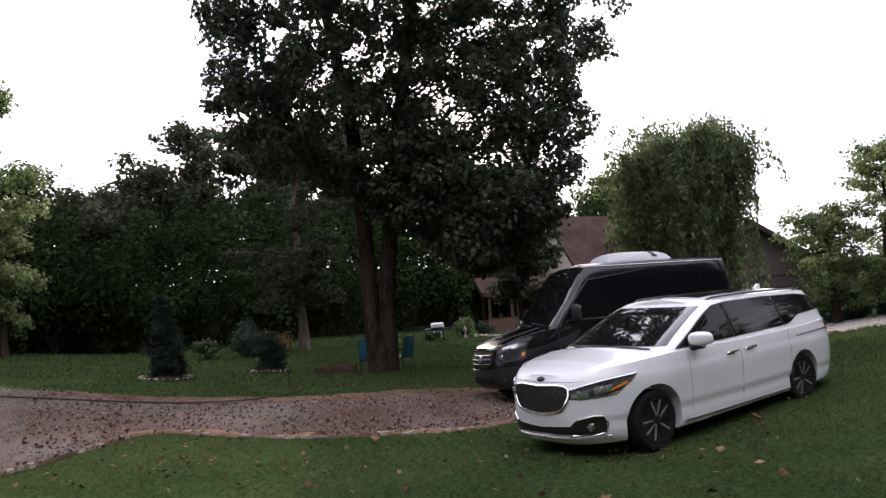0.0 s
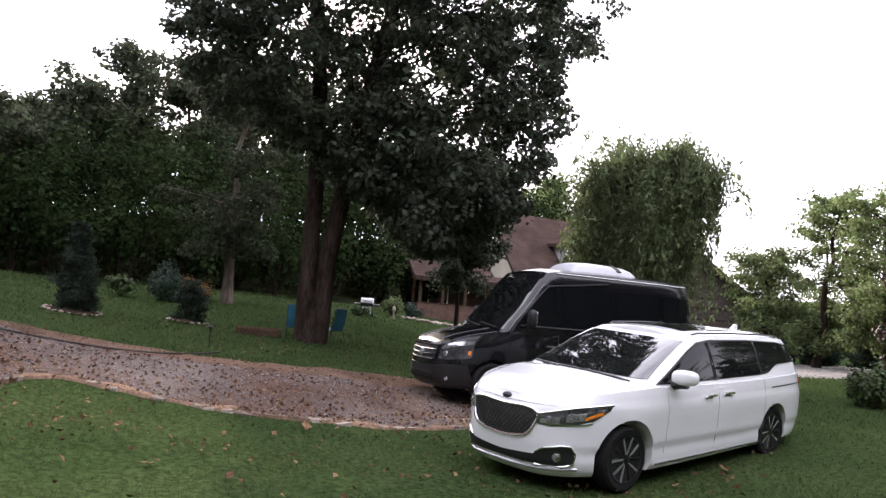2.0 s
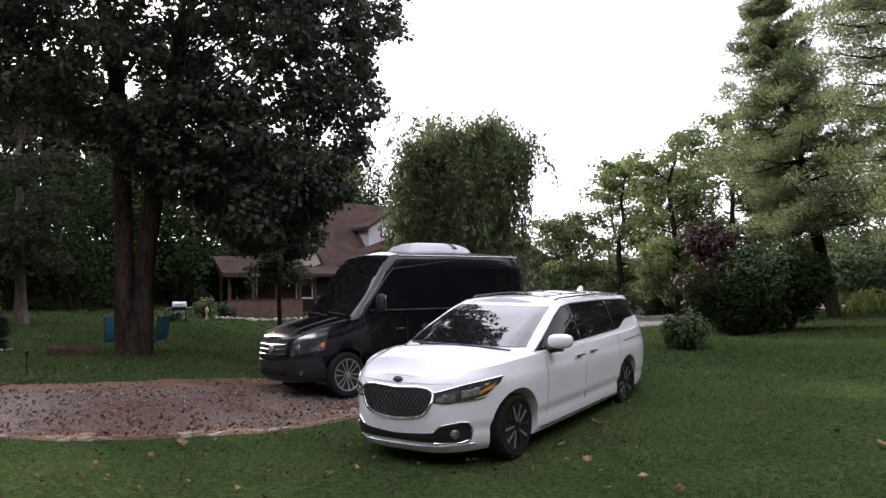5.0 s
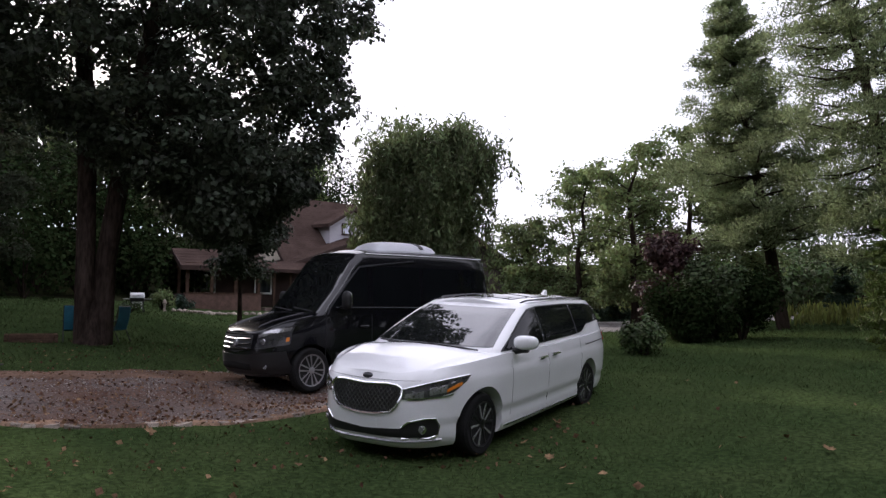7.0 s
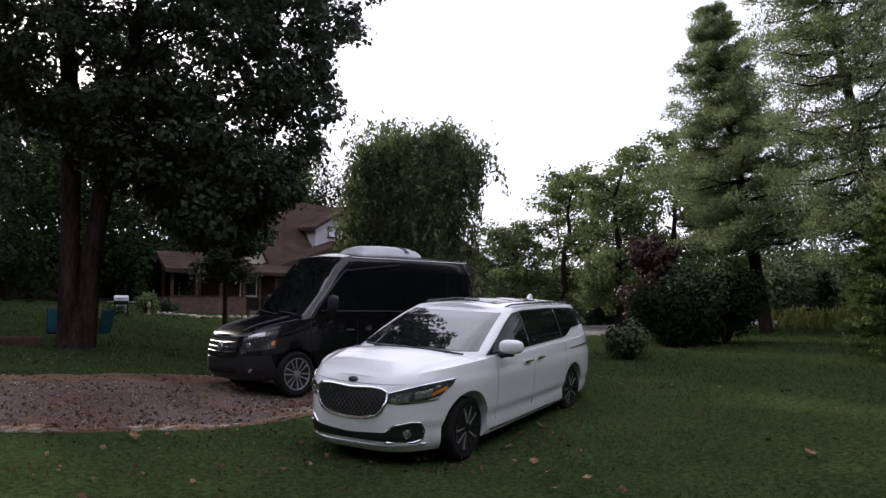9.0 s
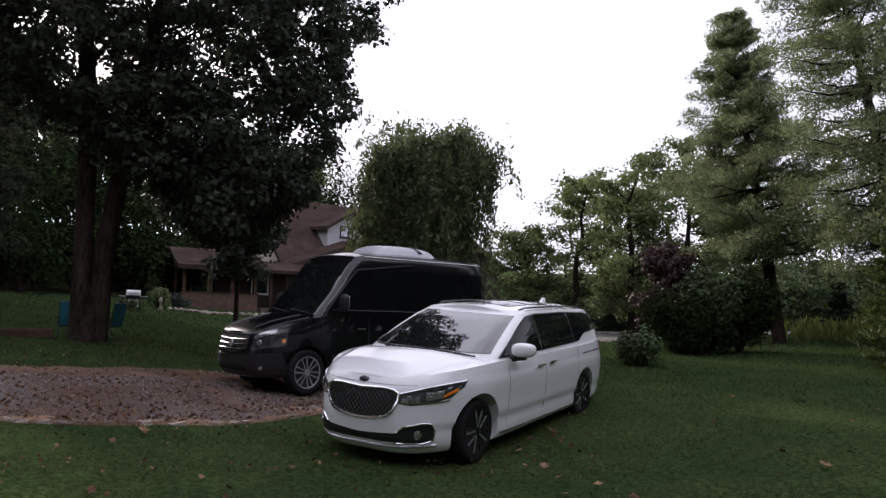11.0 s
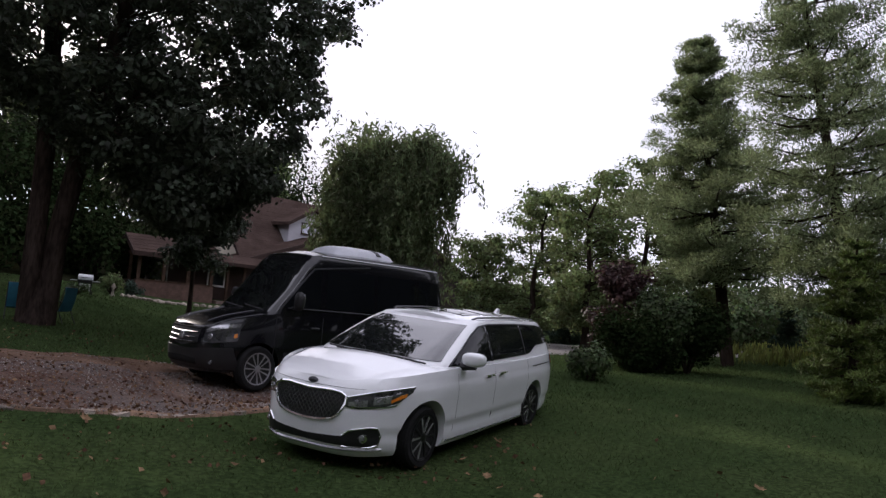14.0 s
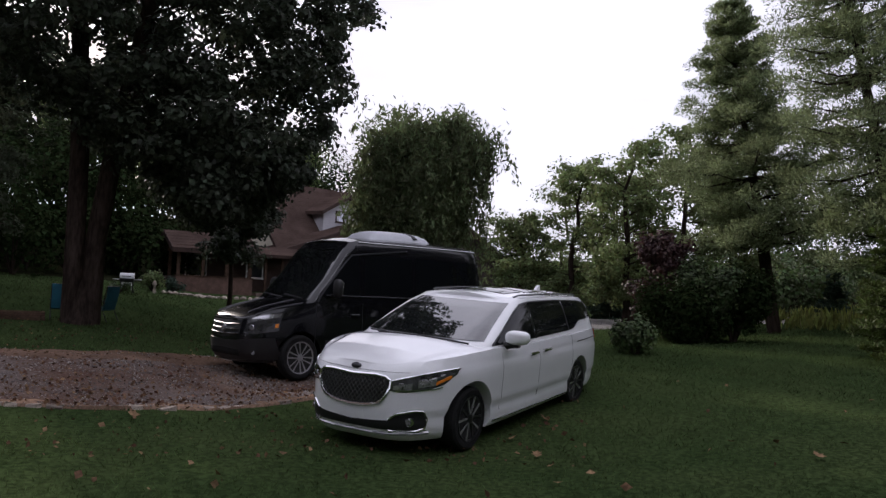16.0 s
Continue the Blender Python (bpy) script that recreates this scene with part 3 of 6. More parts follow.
def weeping_tree(x, y, h, r, seed, label):
    """Lumpy domes of boughs from whose ends short strands of leaves hang."""
    rng = np.random.default_rng(seed)
    ob = thing("weeping_willow", pose(x, y, float(height(x, y))), label, "willow tree")
    tubes = [([(0, 0, -0.15), (0.1, 0, h * 0.3), (0, 0.1, h * 0.62)], [0.34, 0.28, 0.2], 10)]
    pts, ways = [], []
    for k in range(118):
        az = rng.uniform(0, 2 * math.pi)
        f = math.sqrt(rng.random())
        u = (math.cos(az) * 0.594 - math.sin(az) * 0.80) * f
        dome = 1.0 - 1.15 * min(abs(u + 0.45), abs(u - 0.46)) ** 2 - 0.08 * f ** 2 - (0.02 if u > 0.05 else 0)
        top = h * dome * (rng.uniform(0.90, 1.02) if k % 2 else rng.uniform(0.30, 0.92))
        if u > 0.3:
            top = max(top, h * min(0.88, 0.28 + 1.0 * (u - 0.3)))
        rr = r * f * rng.uniform(0.9, 1.12)
        s = np.array([0, 0, min(h * rng.uniform(0.35, 0.62), top * 0.9)])
        e = np.array([math.cos(az) * rr, math.sin(az) * rr, top])
        tubes.append(([s, (s + e) / 2 + [0, 0, 0.10 * h], e], [0.06, 0.04, 0.012], 4))
        m = 110
        q = e + rng.normal(0, 1, (m, 3)) * [0.28, 0.28, 0.20]
        pts.append(q)
        ways.append(rng.normal(0, 0.8, (m, 3)) + [0, 0, -0.3])
        for _ in range(9):
            b0 = e + rng.normal(0, 0.24, 3) * [1, 1, 0.7]
            fall = min(b0[2] - 0.3, rng.uniform(0.4, 2.6) * (0.45 if u > 0.6 else 1.0))
            m = int(10 + fall * 34)
            g = rng.random(m) ** 1.2
            sway = rng.normal(0, 0.16, 2)
            q = b0 + np.stack([sway[0] * g + math.cos(az) * 0.15 * np.sqrt(g), sway[1] * g + math.sin(az) * 0.15 * np.sqrt(g), -fall * g], -1) + rng.normal(0, 0.07, (m, 3))
            pts.append(q)
            ways.append(np.tile([0.0, 0.0, -0.75], (m, 1)) + rng.normal(0, 0.35, (m, 3)))
    tubes_mesh("trunk", tubes, BARK, ob)
    v, f = leaves_at(rng, np.concatenate(pts), 0.16, "willow", np.concatenate(ways))
    arrays("crown", v, f, LEAF_WILLOW, ob)
    return ob


# the great shade tree
def shade_tree():
    rng = np.random.default_rng(11)
    x, y = 2.87, 10.46
    ob = thing("shade_tree", pose(*on(x, y)) @ Matrix.Scale(0.70, 4), "large twin-stemmed shade tree with dark dense foliage", "tree")
    across, ahead = np.array([math.cos(radians(-33)), math.sin(radians(-33)), 0]), np.array([math.sin(radians(33)), math.cos(radians(33)), 0])
    up = np.array([0, 0, 1.0])
    stems = [[across * u + ahead * v + up * z for u, v, z in line] for line in (
        ((-0.20, 0, -0.15), (-0.26, 0, 2.5), (-0.30, 0.1, 5.0), (-0.5, 0.3, 8.5), (-1.2, 0.6, 13.0), (-1.6, 0.4, 23.0)),
        ((0.22, 0, -0.15), (0.30, 0, 2.5), (0.62, -0.1, 5.0), (1.2, -0.2, 8.5), (2.0, -0.5, 13.0), (2.3, -0.3, 23.5)))]
    tubes = [(stems[0], [0.34, 0.28, 0.27, 0.25, 0.19, 0.05], 12), (stems[1], [0.36, 0.30, 0.28, 0.26, 0.19, 0.05], 12), ([up * -0.2, up * 0.2, up * 0.7, up * 1.3], [0.62, 0.46, 0.36, 0.22], 14)]
    # Above about 14 the crown is unseen, shaped for windscreen reflections and gravel shade.
    left = lerp_table([(3.4, 3.0), (4.2, 2.2), (5.0, 0.6), (6.0, -0.6), (7.0, -1.8), (7.7, -4.6), (8.6, -5.3), (11, -5.4), (14, -5.6), (19, -4.2), (25, -1.5)])
    right = lerp_table([(3.4, 4.2), (4.0, 5.0), (4.5, 6.0), (5.2, 6.7), (7.5, 7.6), (9.2, 7.5), (10.2, 7.6), (11.2, 8.7), (12.8, 9.4), (14.5, 8.6), (17, 7.6), (20, 5.6), (25, 1.5)])
    tips = []
    while len(tips) < 2150:
        w = rng.uniform(3.4, 24.5)
        l, r = left(w), right(w)
        u = rng.uniform(l, r)
        edge = 1 - abs((u - (l + r) / 2) / ((r - l) / 2)) ** 2
        v = rng.uniform(-1.0 - 0.9 * ease(11, 15, w), 1) * (1.1 + 3.3 * math.sqrt(max(0, edge)))
        u *= 1 + v / 27
        tip = across * u + ahead * v + up * w
        if noise.noise(Vector(tip) * 1.1) < -0.06:
            continue
        tips.append(tip)
        st = stems[1 if u > 0.4 else 0]
        h = max(5.2 + rng.uniform(0, 2.5), w - 0.45 * math.hypot(u, v) - 0.3)
        k = min(len(st) - 2, max(0, next((i for i in range(len(st) - 1) if st[i + 1][2] > h), len(st) - 2)))
        g = min(1, max(0, (h - st[k][2]) / (st[k + 1][2] - st[k][2])))
        s0 = st[k] + (st[k + 1] - st[k]) * g
        if rng.random() < 0.07:
            rr = 0.010 + 0.006 * np.linalg.norm(tip - s0)
            bend = rng.normal(0, 0.05 * np.linalg.norm(tip - s0), (2, 3))
            tubes.append(([s0, s0 + (tip - s0) * 0.3 + up * 0.3 + bend[0], s0 + (tip - s0) * 0.65 + up * 0.3 + bend[1], tip], [rr, rr * 0.75, rr * 0.5, 0.012], 5))
    tubes_mesh("trunk", tubes, BARK, ob, "dark furrowed twin trunk")
    v, f = leaf_cloud(rng, np.array(tips), 0.56, 80, 0.20, 0.85)
    arrays("crown", v, f, LEAF_OAK, ob)


shade_tree()
broad_tree(3.98, 17.76, 8.2, 2.3, 21, LEAF_WOOD, BARK_PALE, 0.13, 34, 70, "slim pale-barked tree standing on the lawn before the woods", 0.24, 0.15, puff=0.42)
broad_tree(-4.1, 24.1, 10.3, 2.1, 22, LEAF_PALE_LIT, BARK, 0.15, 46, 70, "tree at the end of the woodland in leaves coloured as sunlit", 0.1, 0.16, puff=0.5)
broad_tree(9.25, 13.3, 6.4, 1.45, 23, LEAF_OAK, BARK, 0.13, 44, 70, "slim dark tree standing before the porch", 0.34, 0.07, puff=0.40)
# woodland on the far side of the lawn
WOOD = [(-8.33, 33.38, 9.33), (-7.68, 38.38, 10.23), (-5.39, 34.2, 9.36), (-0.48, 39.36, 6.04), (1.84, 36.91, 6.8), (4.3, 37.89, 8.49), (6.85, 39.77, 10.39), (9.17, 37.4, 10.52), (11.96, 41.8, 11.23), (14.58, 37.91, 9.75), (17.64, 40.53, 10.56), (19.61, 36.78, 9.1), (-11.62, 31.01, 10.55), (-14.13, 26.46, 10.37),
        (-16.56, 20.84, 10.2), (-7, 46.09, 8.44), (-1.35, 47.75, 7.42), (4.35, 48.68, 6.74), (10.12, 49.71, 8.56), (16.6, 48.41, 9.3), (23.07, 45.6, 7.88), (27.85, 42.99, 7.42), (34.6, 42.84, 7.2), (39.4, 40.44, 7.2)]
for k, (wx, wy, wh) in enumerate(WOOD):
    # These trees take the brightened leaf colour in place of sunlight.
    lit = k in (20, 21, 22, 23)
    broad_tree(wx, wy, wh, 3.1, 100 + k, LEAF_PALE_LIT if lit else LEAF_WOOD, BARK, 0.28, 48, 31, "tree behind the house in leaves coloured as sunlit" if lit else "tall woodland tree at the lawn's edge in leaves coloured as backlit", 0.18, 0.18, group="woodland trees", puff=0.70)
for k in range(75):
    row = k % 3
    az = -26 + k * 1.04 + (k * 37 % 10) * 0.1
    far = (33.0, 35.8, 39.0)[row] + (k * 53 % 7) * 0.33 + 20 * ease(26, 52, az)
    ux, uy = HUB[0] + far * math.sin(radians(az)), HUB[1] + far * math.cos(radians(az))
    shrub(ux, uy, (2.8, 5.0, 7.0)[row] + (k * 29 % 5) * 0.33, (1.65, 1.65, 2.0)[row], 300 + k, LEAF_DARK_SHADED, "undergrowth bush along the woodland edge, leaves darkened for shade", 0.205, 1750, group="undergrowth")
# conifers on the lawn
pine_tree(-1.82, 11.96, 1.85, 0.46, 31, NEEDLE_BLUE, label="young dark conifer in a stone-edged mulch ring", low=0.03, whorls=16, per=100, size=0.08, r0=0.04, category="conifer", name="young_conifer", tip=0.16, rise=0.5, tufts=5, plump=0.34, power=0.85)
pine_tree(0.87, 12.59, 0.95, 0.42, 32, NEEDLE_BLUE, label="dwarf dark conifer in a stone-edged mulch ring", low=0.03, whorls=8, per=60, size=0.075, r0=0.03, category="conifer", name="dwarf_conifer", tip=0.3, rise=0.5, tufts=4, plump=0.34)
shrub(1.75, 17.2, 1.15, 0.62, 33, NEEDLE_DARK, "dark rounded shrub in the lawn", 0.07, 6000)
shrub(0.75, 17.4, 0.6, 0.44, 34, LEAF_BUSH, "low green shrub in the lawn", 0.09, 1200)
shrub(2.35, 17.0, 0.75, 0.4, 35, FLOWER, "clump of orange-yellow flowers", 0.06, 1500, "flowers", "flower_clump")
shrub(3.3, 18.0, 0.62, 0.62, 36, FLOWER, "clump of orange-yellow flowers", 0.06, 1300, "flowers", "flower_clump")
weeping_tree(10.55, 7.45, 5.95, 1.64, 41, "weeping willow with hanging green branches behind the van")
# the right-hand side
pine_tree(17.29, 0.11, 9.6, 3.3, 51, NEEDLE, label="tall white pine with layered boughs", lean=-9, low=0.25, whorls=26, per=170, size=0.10, r0=0.15, tufts=6, plump=0.145, tip=0.08, power=0.78)
pine_tree(14.6, -3.55, 12.5, 3.1, 52, NEEDLE, label="tall sparse pine with bare lower limbs", lean=-11, low=0.16, whorls=26, per=160, size=0.10, r0=0.14, bare=0.06, tufts=6, plump=0.15)
pine_tree(17.76, -4.2, 10.9, 3.0, 53, NEEDLE, label="tall pine at the edge of the lawn", low=0.08, whorls=22, per=90, size=0.12, r0=0.15, tufts=4, plump=0.18)
pine_tree(9.95, -3.75, 3.0, 1.0, 54, NEEDLE_YEL, label="yellow-green spruce at the lawn's edge", low=0.03, whorls=16, per=80, size=0.10, r0=0.06, name="spruce", category="spruce", tufts=4, plump=0.17)
pine_tree(22.5, -0.55, 1.8, 0.6, 55, NEEDLE_DARK, label="small blue-green spruce beyond the lawn", low=0.03, whorls=12, per=60, size=0.12, r0=0.05, name="spruce", category="spruce", tufts=3, plump=0.2)
broad_tree(13.2, 1.75, 2.9, 1.0, 56, LEAF_RED, BARK, 0.10, 30, 60, "small purple-leaved ornamental tree beside evergreen shrubs", 0.25, 0.06, puff=0.24)
for k, (sx, sy, sh, sr) in enumerate([(12.2, 1.25, 1.75, 0.72), (12.5, 0.6, 2.0, 0.75), (12.75, 0.0, 1.75, 0.7), (13.2, 0.9, 2.1, 0.7), (11.9, 0.75, 1.2, 0.55)]):
    shrub(sx, sy, sh, sr, 60 + k, LEAF_BUSH if k % 2 else LEAF_DARK_SHADED, "large dense dark evergreen shrub", 0.085, 8000, group="evergreen shrubs")
shrub(9.15, 0.93, 0.86, 0.45, 70, LEAF_BUSH, "rounded low bush on the lawn by the drive", 0.08, 3000)
# trees beyond the driveway: nearer ones in full leaf, and the wood behind them
FAR = [(20.7, 8.2, 6.5), (18.9, 5.1, 6.6), (20.4, 4.0, 7.2), (20.6, 10.0, 4.8), (22.5, 6.2, 6.6), (23.5, 2.6, 7.6), (27, 9.5, 6.8), (30, 13, 7.0), (31.5, 5.5, 8.5), (37.4, 4.1, 9.7), (42.3, -0.4, 10.1), (40.3, -6, 10), (36.5, -9.8, 10.9), (31, -11.5, 11.3), (27, -13.5, 11.4), (44.2, 15, 9.0)]
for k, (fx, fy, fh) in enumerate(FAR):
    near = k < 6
    broad_tree(fx, fy, fh, 1.9 if near else 2.6, 400 + k, LEAF_PALE_LIT, BARK, 0.115, 52 if near else 34, 44 if near else 24, "tall leafy tree beyond the driveway", 0.14 if near else 0.1, 0.13, group="far trees", puff=0.34 if near else 0.55)
for k in range(14):
    shrub(33.8 + k * 0.99 + (k * 31 % 5) * 0.65, 20.4 - k * 2.4 + (k * 17 % 4) * 0.65, (2.1 if k < 7 else 2.2) + (k * 7 % 4) * 0.33, 1.35, 500 + k, LEAF_BUSH if k % 3 else LEAF_PALE_LIT, "bushy undergrowth beyond the driveway", 0.17, 1600, group="far undergrowth")
for k, (cx, cy, ch) in enumerate([(23.5, 9.6, 2.2), (24.5, 8.0, 2.6), (26.5, 7.2, 2.8), (22.6, 11.0, 2.0), (26, 4.4, 2.6)]):
    pine_tree(cx, cy, ch * 0.72, 1.0, 560 + k, NEEDLE_DARK, label="dark spruce beyond the driveway", low=0.03, whorls=14, per=32, size=0.17, r0=0.07, name="spruce", category="spruce", group="dark spruces")
for k, (rx, ry, rh) in enumerate([(31.9, 3.3, 2.2), (34.6, 0.7, 2.5), (33.3, -1.6, 2.0), (35.9, -4.0, 2.6), (31.9, -5.9, 2.1), (28.6, -7.9, 2.4), (37.2, 3.3, 2.9), (39.9, -2.0, 3.3), (26.0, -9.2, 2.2), (30.6, 1.3, 1.5), (28.0, 2.3, 1.6)]):
    shrub(rx, ry, rh * 1.6, 1.7, 540 + k, LEAF_BUSH, "leafy bush beyond the meadow", 0.19, 2200, group="meadow bushes")
# Out-of-view trees added so that the side windows reflect less sky.
for k, (tx, ty, th) in enumerate([(20, -14, 8), (25, -17, 9), (30, -16, 9), (17, -19, 9), (36, -20, 10), (13, -24, 10)]):
    broad_tree(tx, ty, th, 3.6, 580 + k, LEAF_WOOD, BARK, 0.35, 40, 40, "unseen tall tree added to darken window reflections", 0.06, 0.3, group="trees beside the lawn", puff=1.0)
# unseen belt of trees behind the camera, added to cut sky light and darken reflections
for k in range(34):
    a = radians(108 + k * 7.2)
    d = 24 + (k * 41 % 9) * 1.2
    broad_tree(-7 + d * math.sin(a), -6 + d * math.cos(a), 17 + (k * 23 % 6), 5.0, 600 + k, LEAF_WOOD, BARK, 1.1, 44, 8, "unseen tall tree added behind the camera to cut sky light", 0.06, 0.3, group="trees round the lawn", puff=1.1)
for bx, by, bh, bk in ((-22, -15, 15, 1), (-13, -25, 16, 2), (-1, -26, 15, 3), (9, -21, 14, 4), (-27, -4, 15, 5)):
    pine_tree(bx, by, bh, 3.4, 700 + bk, NEEDLE, label="unseen tall pine added behind the camera to darken reflections", low=0.08, whorls=20, per=16, size=0.4, r0=0.24, group="pines round the lawn")


# ---- vehicles ----
class Shell:
    """A car body in level slices: rounded oblongs whose ends, width and corners follow tables over the height."""

    def __init__(self, xf, xr, b, xc, nf, nr, zb, zt, crown, shape):
        self.xf, self.xr, self.b = lerp_table(xf), lerp_table(xr), lerp_table(b)
        self.xc, self.nf, self.nr, self.zb, self.zt, self.crown, self.shape = xc, nf, nr, lerp_table(zb), lerp_table(zt), lerp_table(crown), shape

    def side(self, x, z):
        """Half the width at x, z."""
        a, n = (self.xc - self.xf(z), self.nf) if x < self.xc else (self.xr(z) - self.xc, self.nr)
        t = min(1.0, abs(x - self.xc) / a)
        return self.b(z) * (1 - t ** n) ** (1 / n)

    def front(self, y, z):
        t = min(1.0, abs(y) / self.b(z))
        return self.xc - (self.xc - self.xf(z)) * (1 - t ** self.nf) ** (1 / self.nf)

    def rear(self, y, z):
        t = min(1.0, abs(y) / self.b(z))
        return self.xc + (self.xr(z) - self.xc) * (1 - t ** self.nr) ** (1 / self.nr)

    def rim(self, k, half, f):
        """Place of perimeter station k (0 front, 2 * half rear) at the share f of the height."""
        th = math.pi * k / (2 * half)
        z = 0.6 if self.zb(0) < 0.5 else 1.4
        for _ in range(4):
            a, n = (self.xc - self.xf(z), self.nf) if th < math.pi / 2 else (self.xr(z) - self.xc, self.nr)
            x = self.xc - math.copysign(a * abs(math.cos(th)) ** (2 / n), math.cos(th))
            z = self.zb(x) + (self.zt(x) - self.zb(x)) * f
        return x, self.b(z) * abs(math.sin(th)) ** (2 / n), z

    def mesh(self, half=40, rows=20, cross=12):
        bm = bmesh.new()
        grid = []
        for r in range(rows + 1):
            f = r / rows
            left, right = [], []
            for k in range(2 * half + 1):
                x, y, z = self.rim(k, half, f)
                if k in (0, 2 * half):
                    vtx = bm.verts.new(self.shape((x, 0, z)))
                    left.append(vtx)
                    right.append(vtx)
                else:
                    left.append(bm.verts.new(self.shape((x, -y, z))))
                    right.append(bm.verts.new(self.shape((x, y, z))))
            grid.append((left, right))
        for (l0, r0), (l1, r1) in zip(grid, grid[1:]):
            for k in range(2 * half):
                bm.faces.new((l0[k], l1[k], l1[k + 1], l0[k + 1]))
                bm.faces.new((r0[k], r0[k + 1], r1[k + 1], r1[k]))
        for row, domed in ((rows, True), (0, False)):
            left, right = grid[row]
            prev = [left[0]] * (cross + 1)
            for k in range(1, 2 * half + 1):
                if k == 2 * half:
                    cur = [left[k]] * (cross + 1)
                else:
                    x, y, z = self.rim(k, half, row / rows)
                    cur = [left[k]]
                    for j in range(1, cross):
                        yy = -y + 2 * y * j / cross
                        up = self.crown(x) * (1 - (yy / y) ** 2) * min(1, y / (0.6 * self.b(z))) if domed else 0
                        cur.append(bm.verts.new(self.shape((x, yy, z + up))))
                    cur.append(right[k])
                for j in range(cross):
                    q = []
                    for vtx in (prev[j], prev[j + 1], cur[j + 1], cur[j]):
                        if vtx not in q:
                            q.append(vtx)
                    if len(q) > 2:
                        bm.faces.new(q)
                prev = cur
        bmesh.ops.recalc_face_normals(bm, faces=bm.faces)
        return bm

    def roof(self, x, y):
        """Height of the domed top at x, y."""
        z = self.zt(x)
        return z + self.crown(x) * max(0, 1 - (y / max(0.05, self.side(x, z))) ** 2)

    # panels that lie on the body
    def on_side(self, x0, x1, lo, hi, sgn, thick, nu=14, nv=6):
        bm = bmesh.new()
        lo, hi = lerp_table(lo) if isinstance(lo, list) else lo, lerp_table(hi) if isinstance(hi, list) else hi

        def fn(x, v):
            z = lo(x) + (hi(x) - lo(x)) * v
            return self.shape((x, sgn * self.side(x, z), z)), (0, sgn, 0.15)
        sheet(bm, fn, list(np.linspace(x0, x1, nu)), list(np.linspace(0, 1, nv)), thick)
        return bm

    def on_front(self, y0, y1, lo, hi, thick, nu=14, nv=6):
        bm = bmesh.new()
        lo, hi = lerp_table(lo) if isinstance(lo, list) else lo, lerp_table(hi) if isinstance(hi, list) else hi

        def fn(y, v):
            z = lo(abs(y)) + (hi(abs(y)) - lo(abs(y))) * v
            e = 0.01
            dy = (self.front(y + e, z) - self.front(y - e, z)) / (2 * e)
            return self.shape((self.front(y, z), y, z)), Vector((-1, dy, 0.25)).normalized()
        sheet(bm, fn, list(np.linspace(y0, y1, nu)), list(np.linspace(0, 1, nv)), thick)
        return bm

    def line_front(self, pts, r, lift=0.012, sides=6):
        return tubed([Vector(self.shape((self.front(y, z) - lift, y, z))) for y, z in pts], r, sides)

    def line_side(self, pts, r, sgn, lift=0.0, sides=6):
        return tubed([Vector(self.shape((x, sgn * (self.side(x, z) + lift), z))) for x, z in pts], r, sides)


def carve(bm, wells):
    """Cuts round wheel wells (x, z, radius, inner y) through both flanks; gives the finished mesh."""
    me = bpy.data.meshes.new("body")
    bm.to_mesh(me)
    bm.free()
    body, cut = new("uncut", me), bmesh.new()
    for x, z, r, inner, outer in wells:
        for sgn in (-1, 1):
            ring = [(x + r * math.cos(2 * math.pi * k / 40), z + r * math.sin(2 * math.pi * k / 40)) for k in range(40)]
            prism(cut, ring, "y", sgn * inner, sgn * outer)
    bmesh.ops.recalc_face_normals(cut, faces=cut.faces)
    cme = bpy.data.meshes.new("cutter")
    cut.to_mesh(cme)
    cut.free()
    cutter = new("cutter", cme)
    mod = body.modifiers.new("wells", "BOOLEAN")
    mod.operation, mod.object, mod.solver = "DIFFERENCE", cutter, "EXACT"
    bpy.context.view_layer.update()
    out = bpy.data.meshes.new_from_object(body.evaluated_get(bpy.context.evaluated_depsgraph_get()))
    for ob in (body, cutter):
        bpy.data.objects.remove(ob)
    out.materials.clear()
    return out


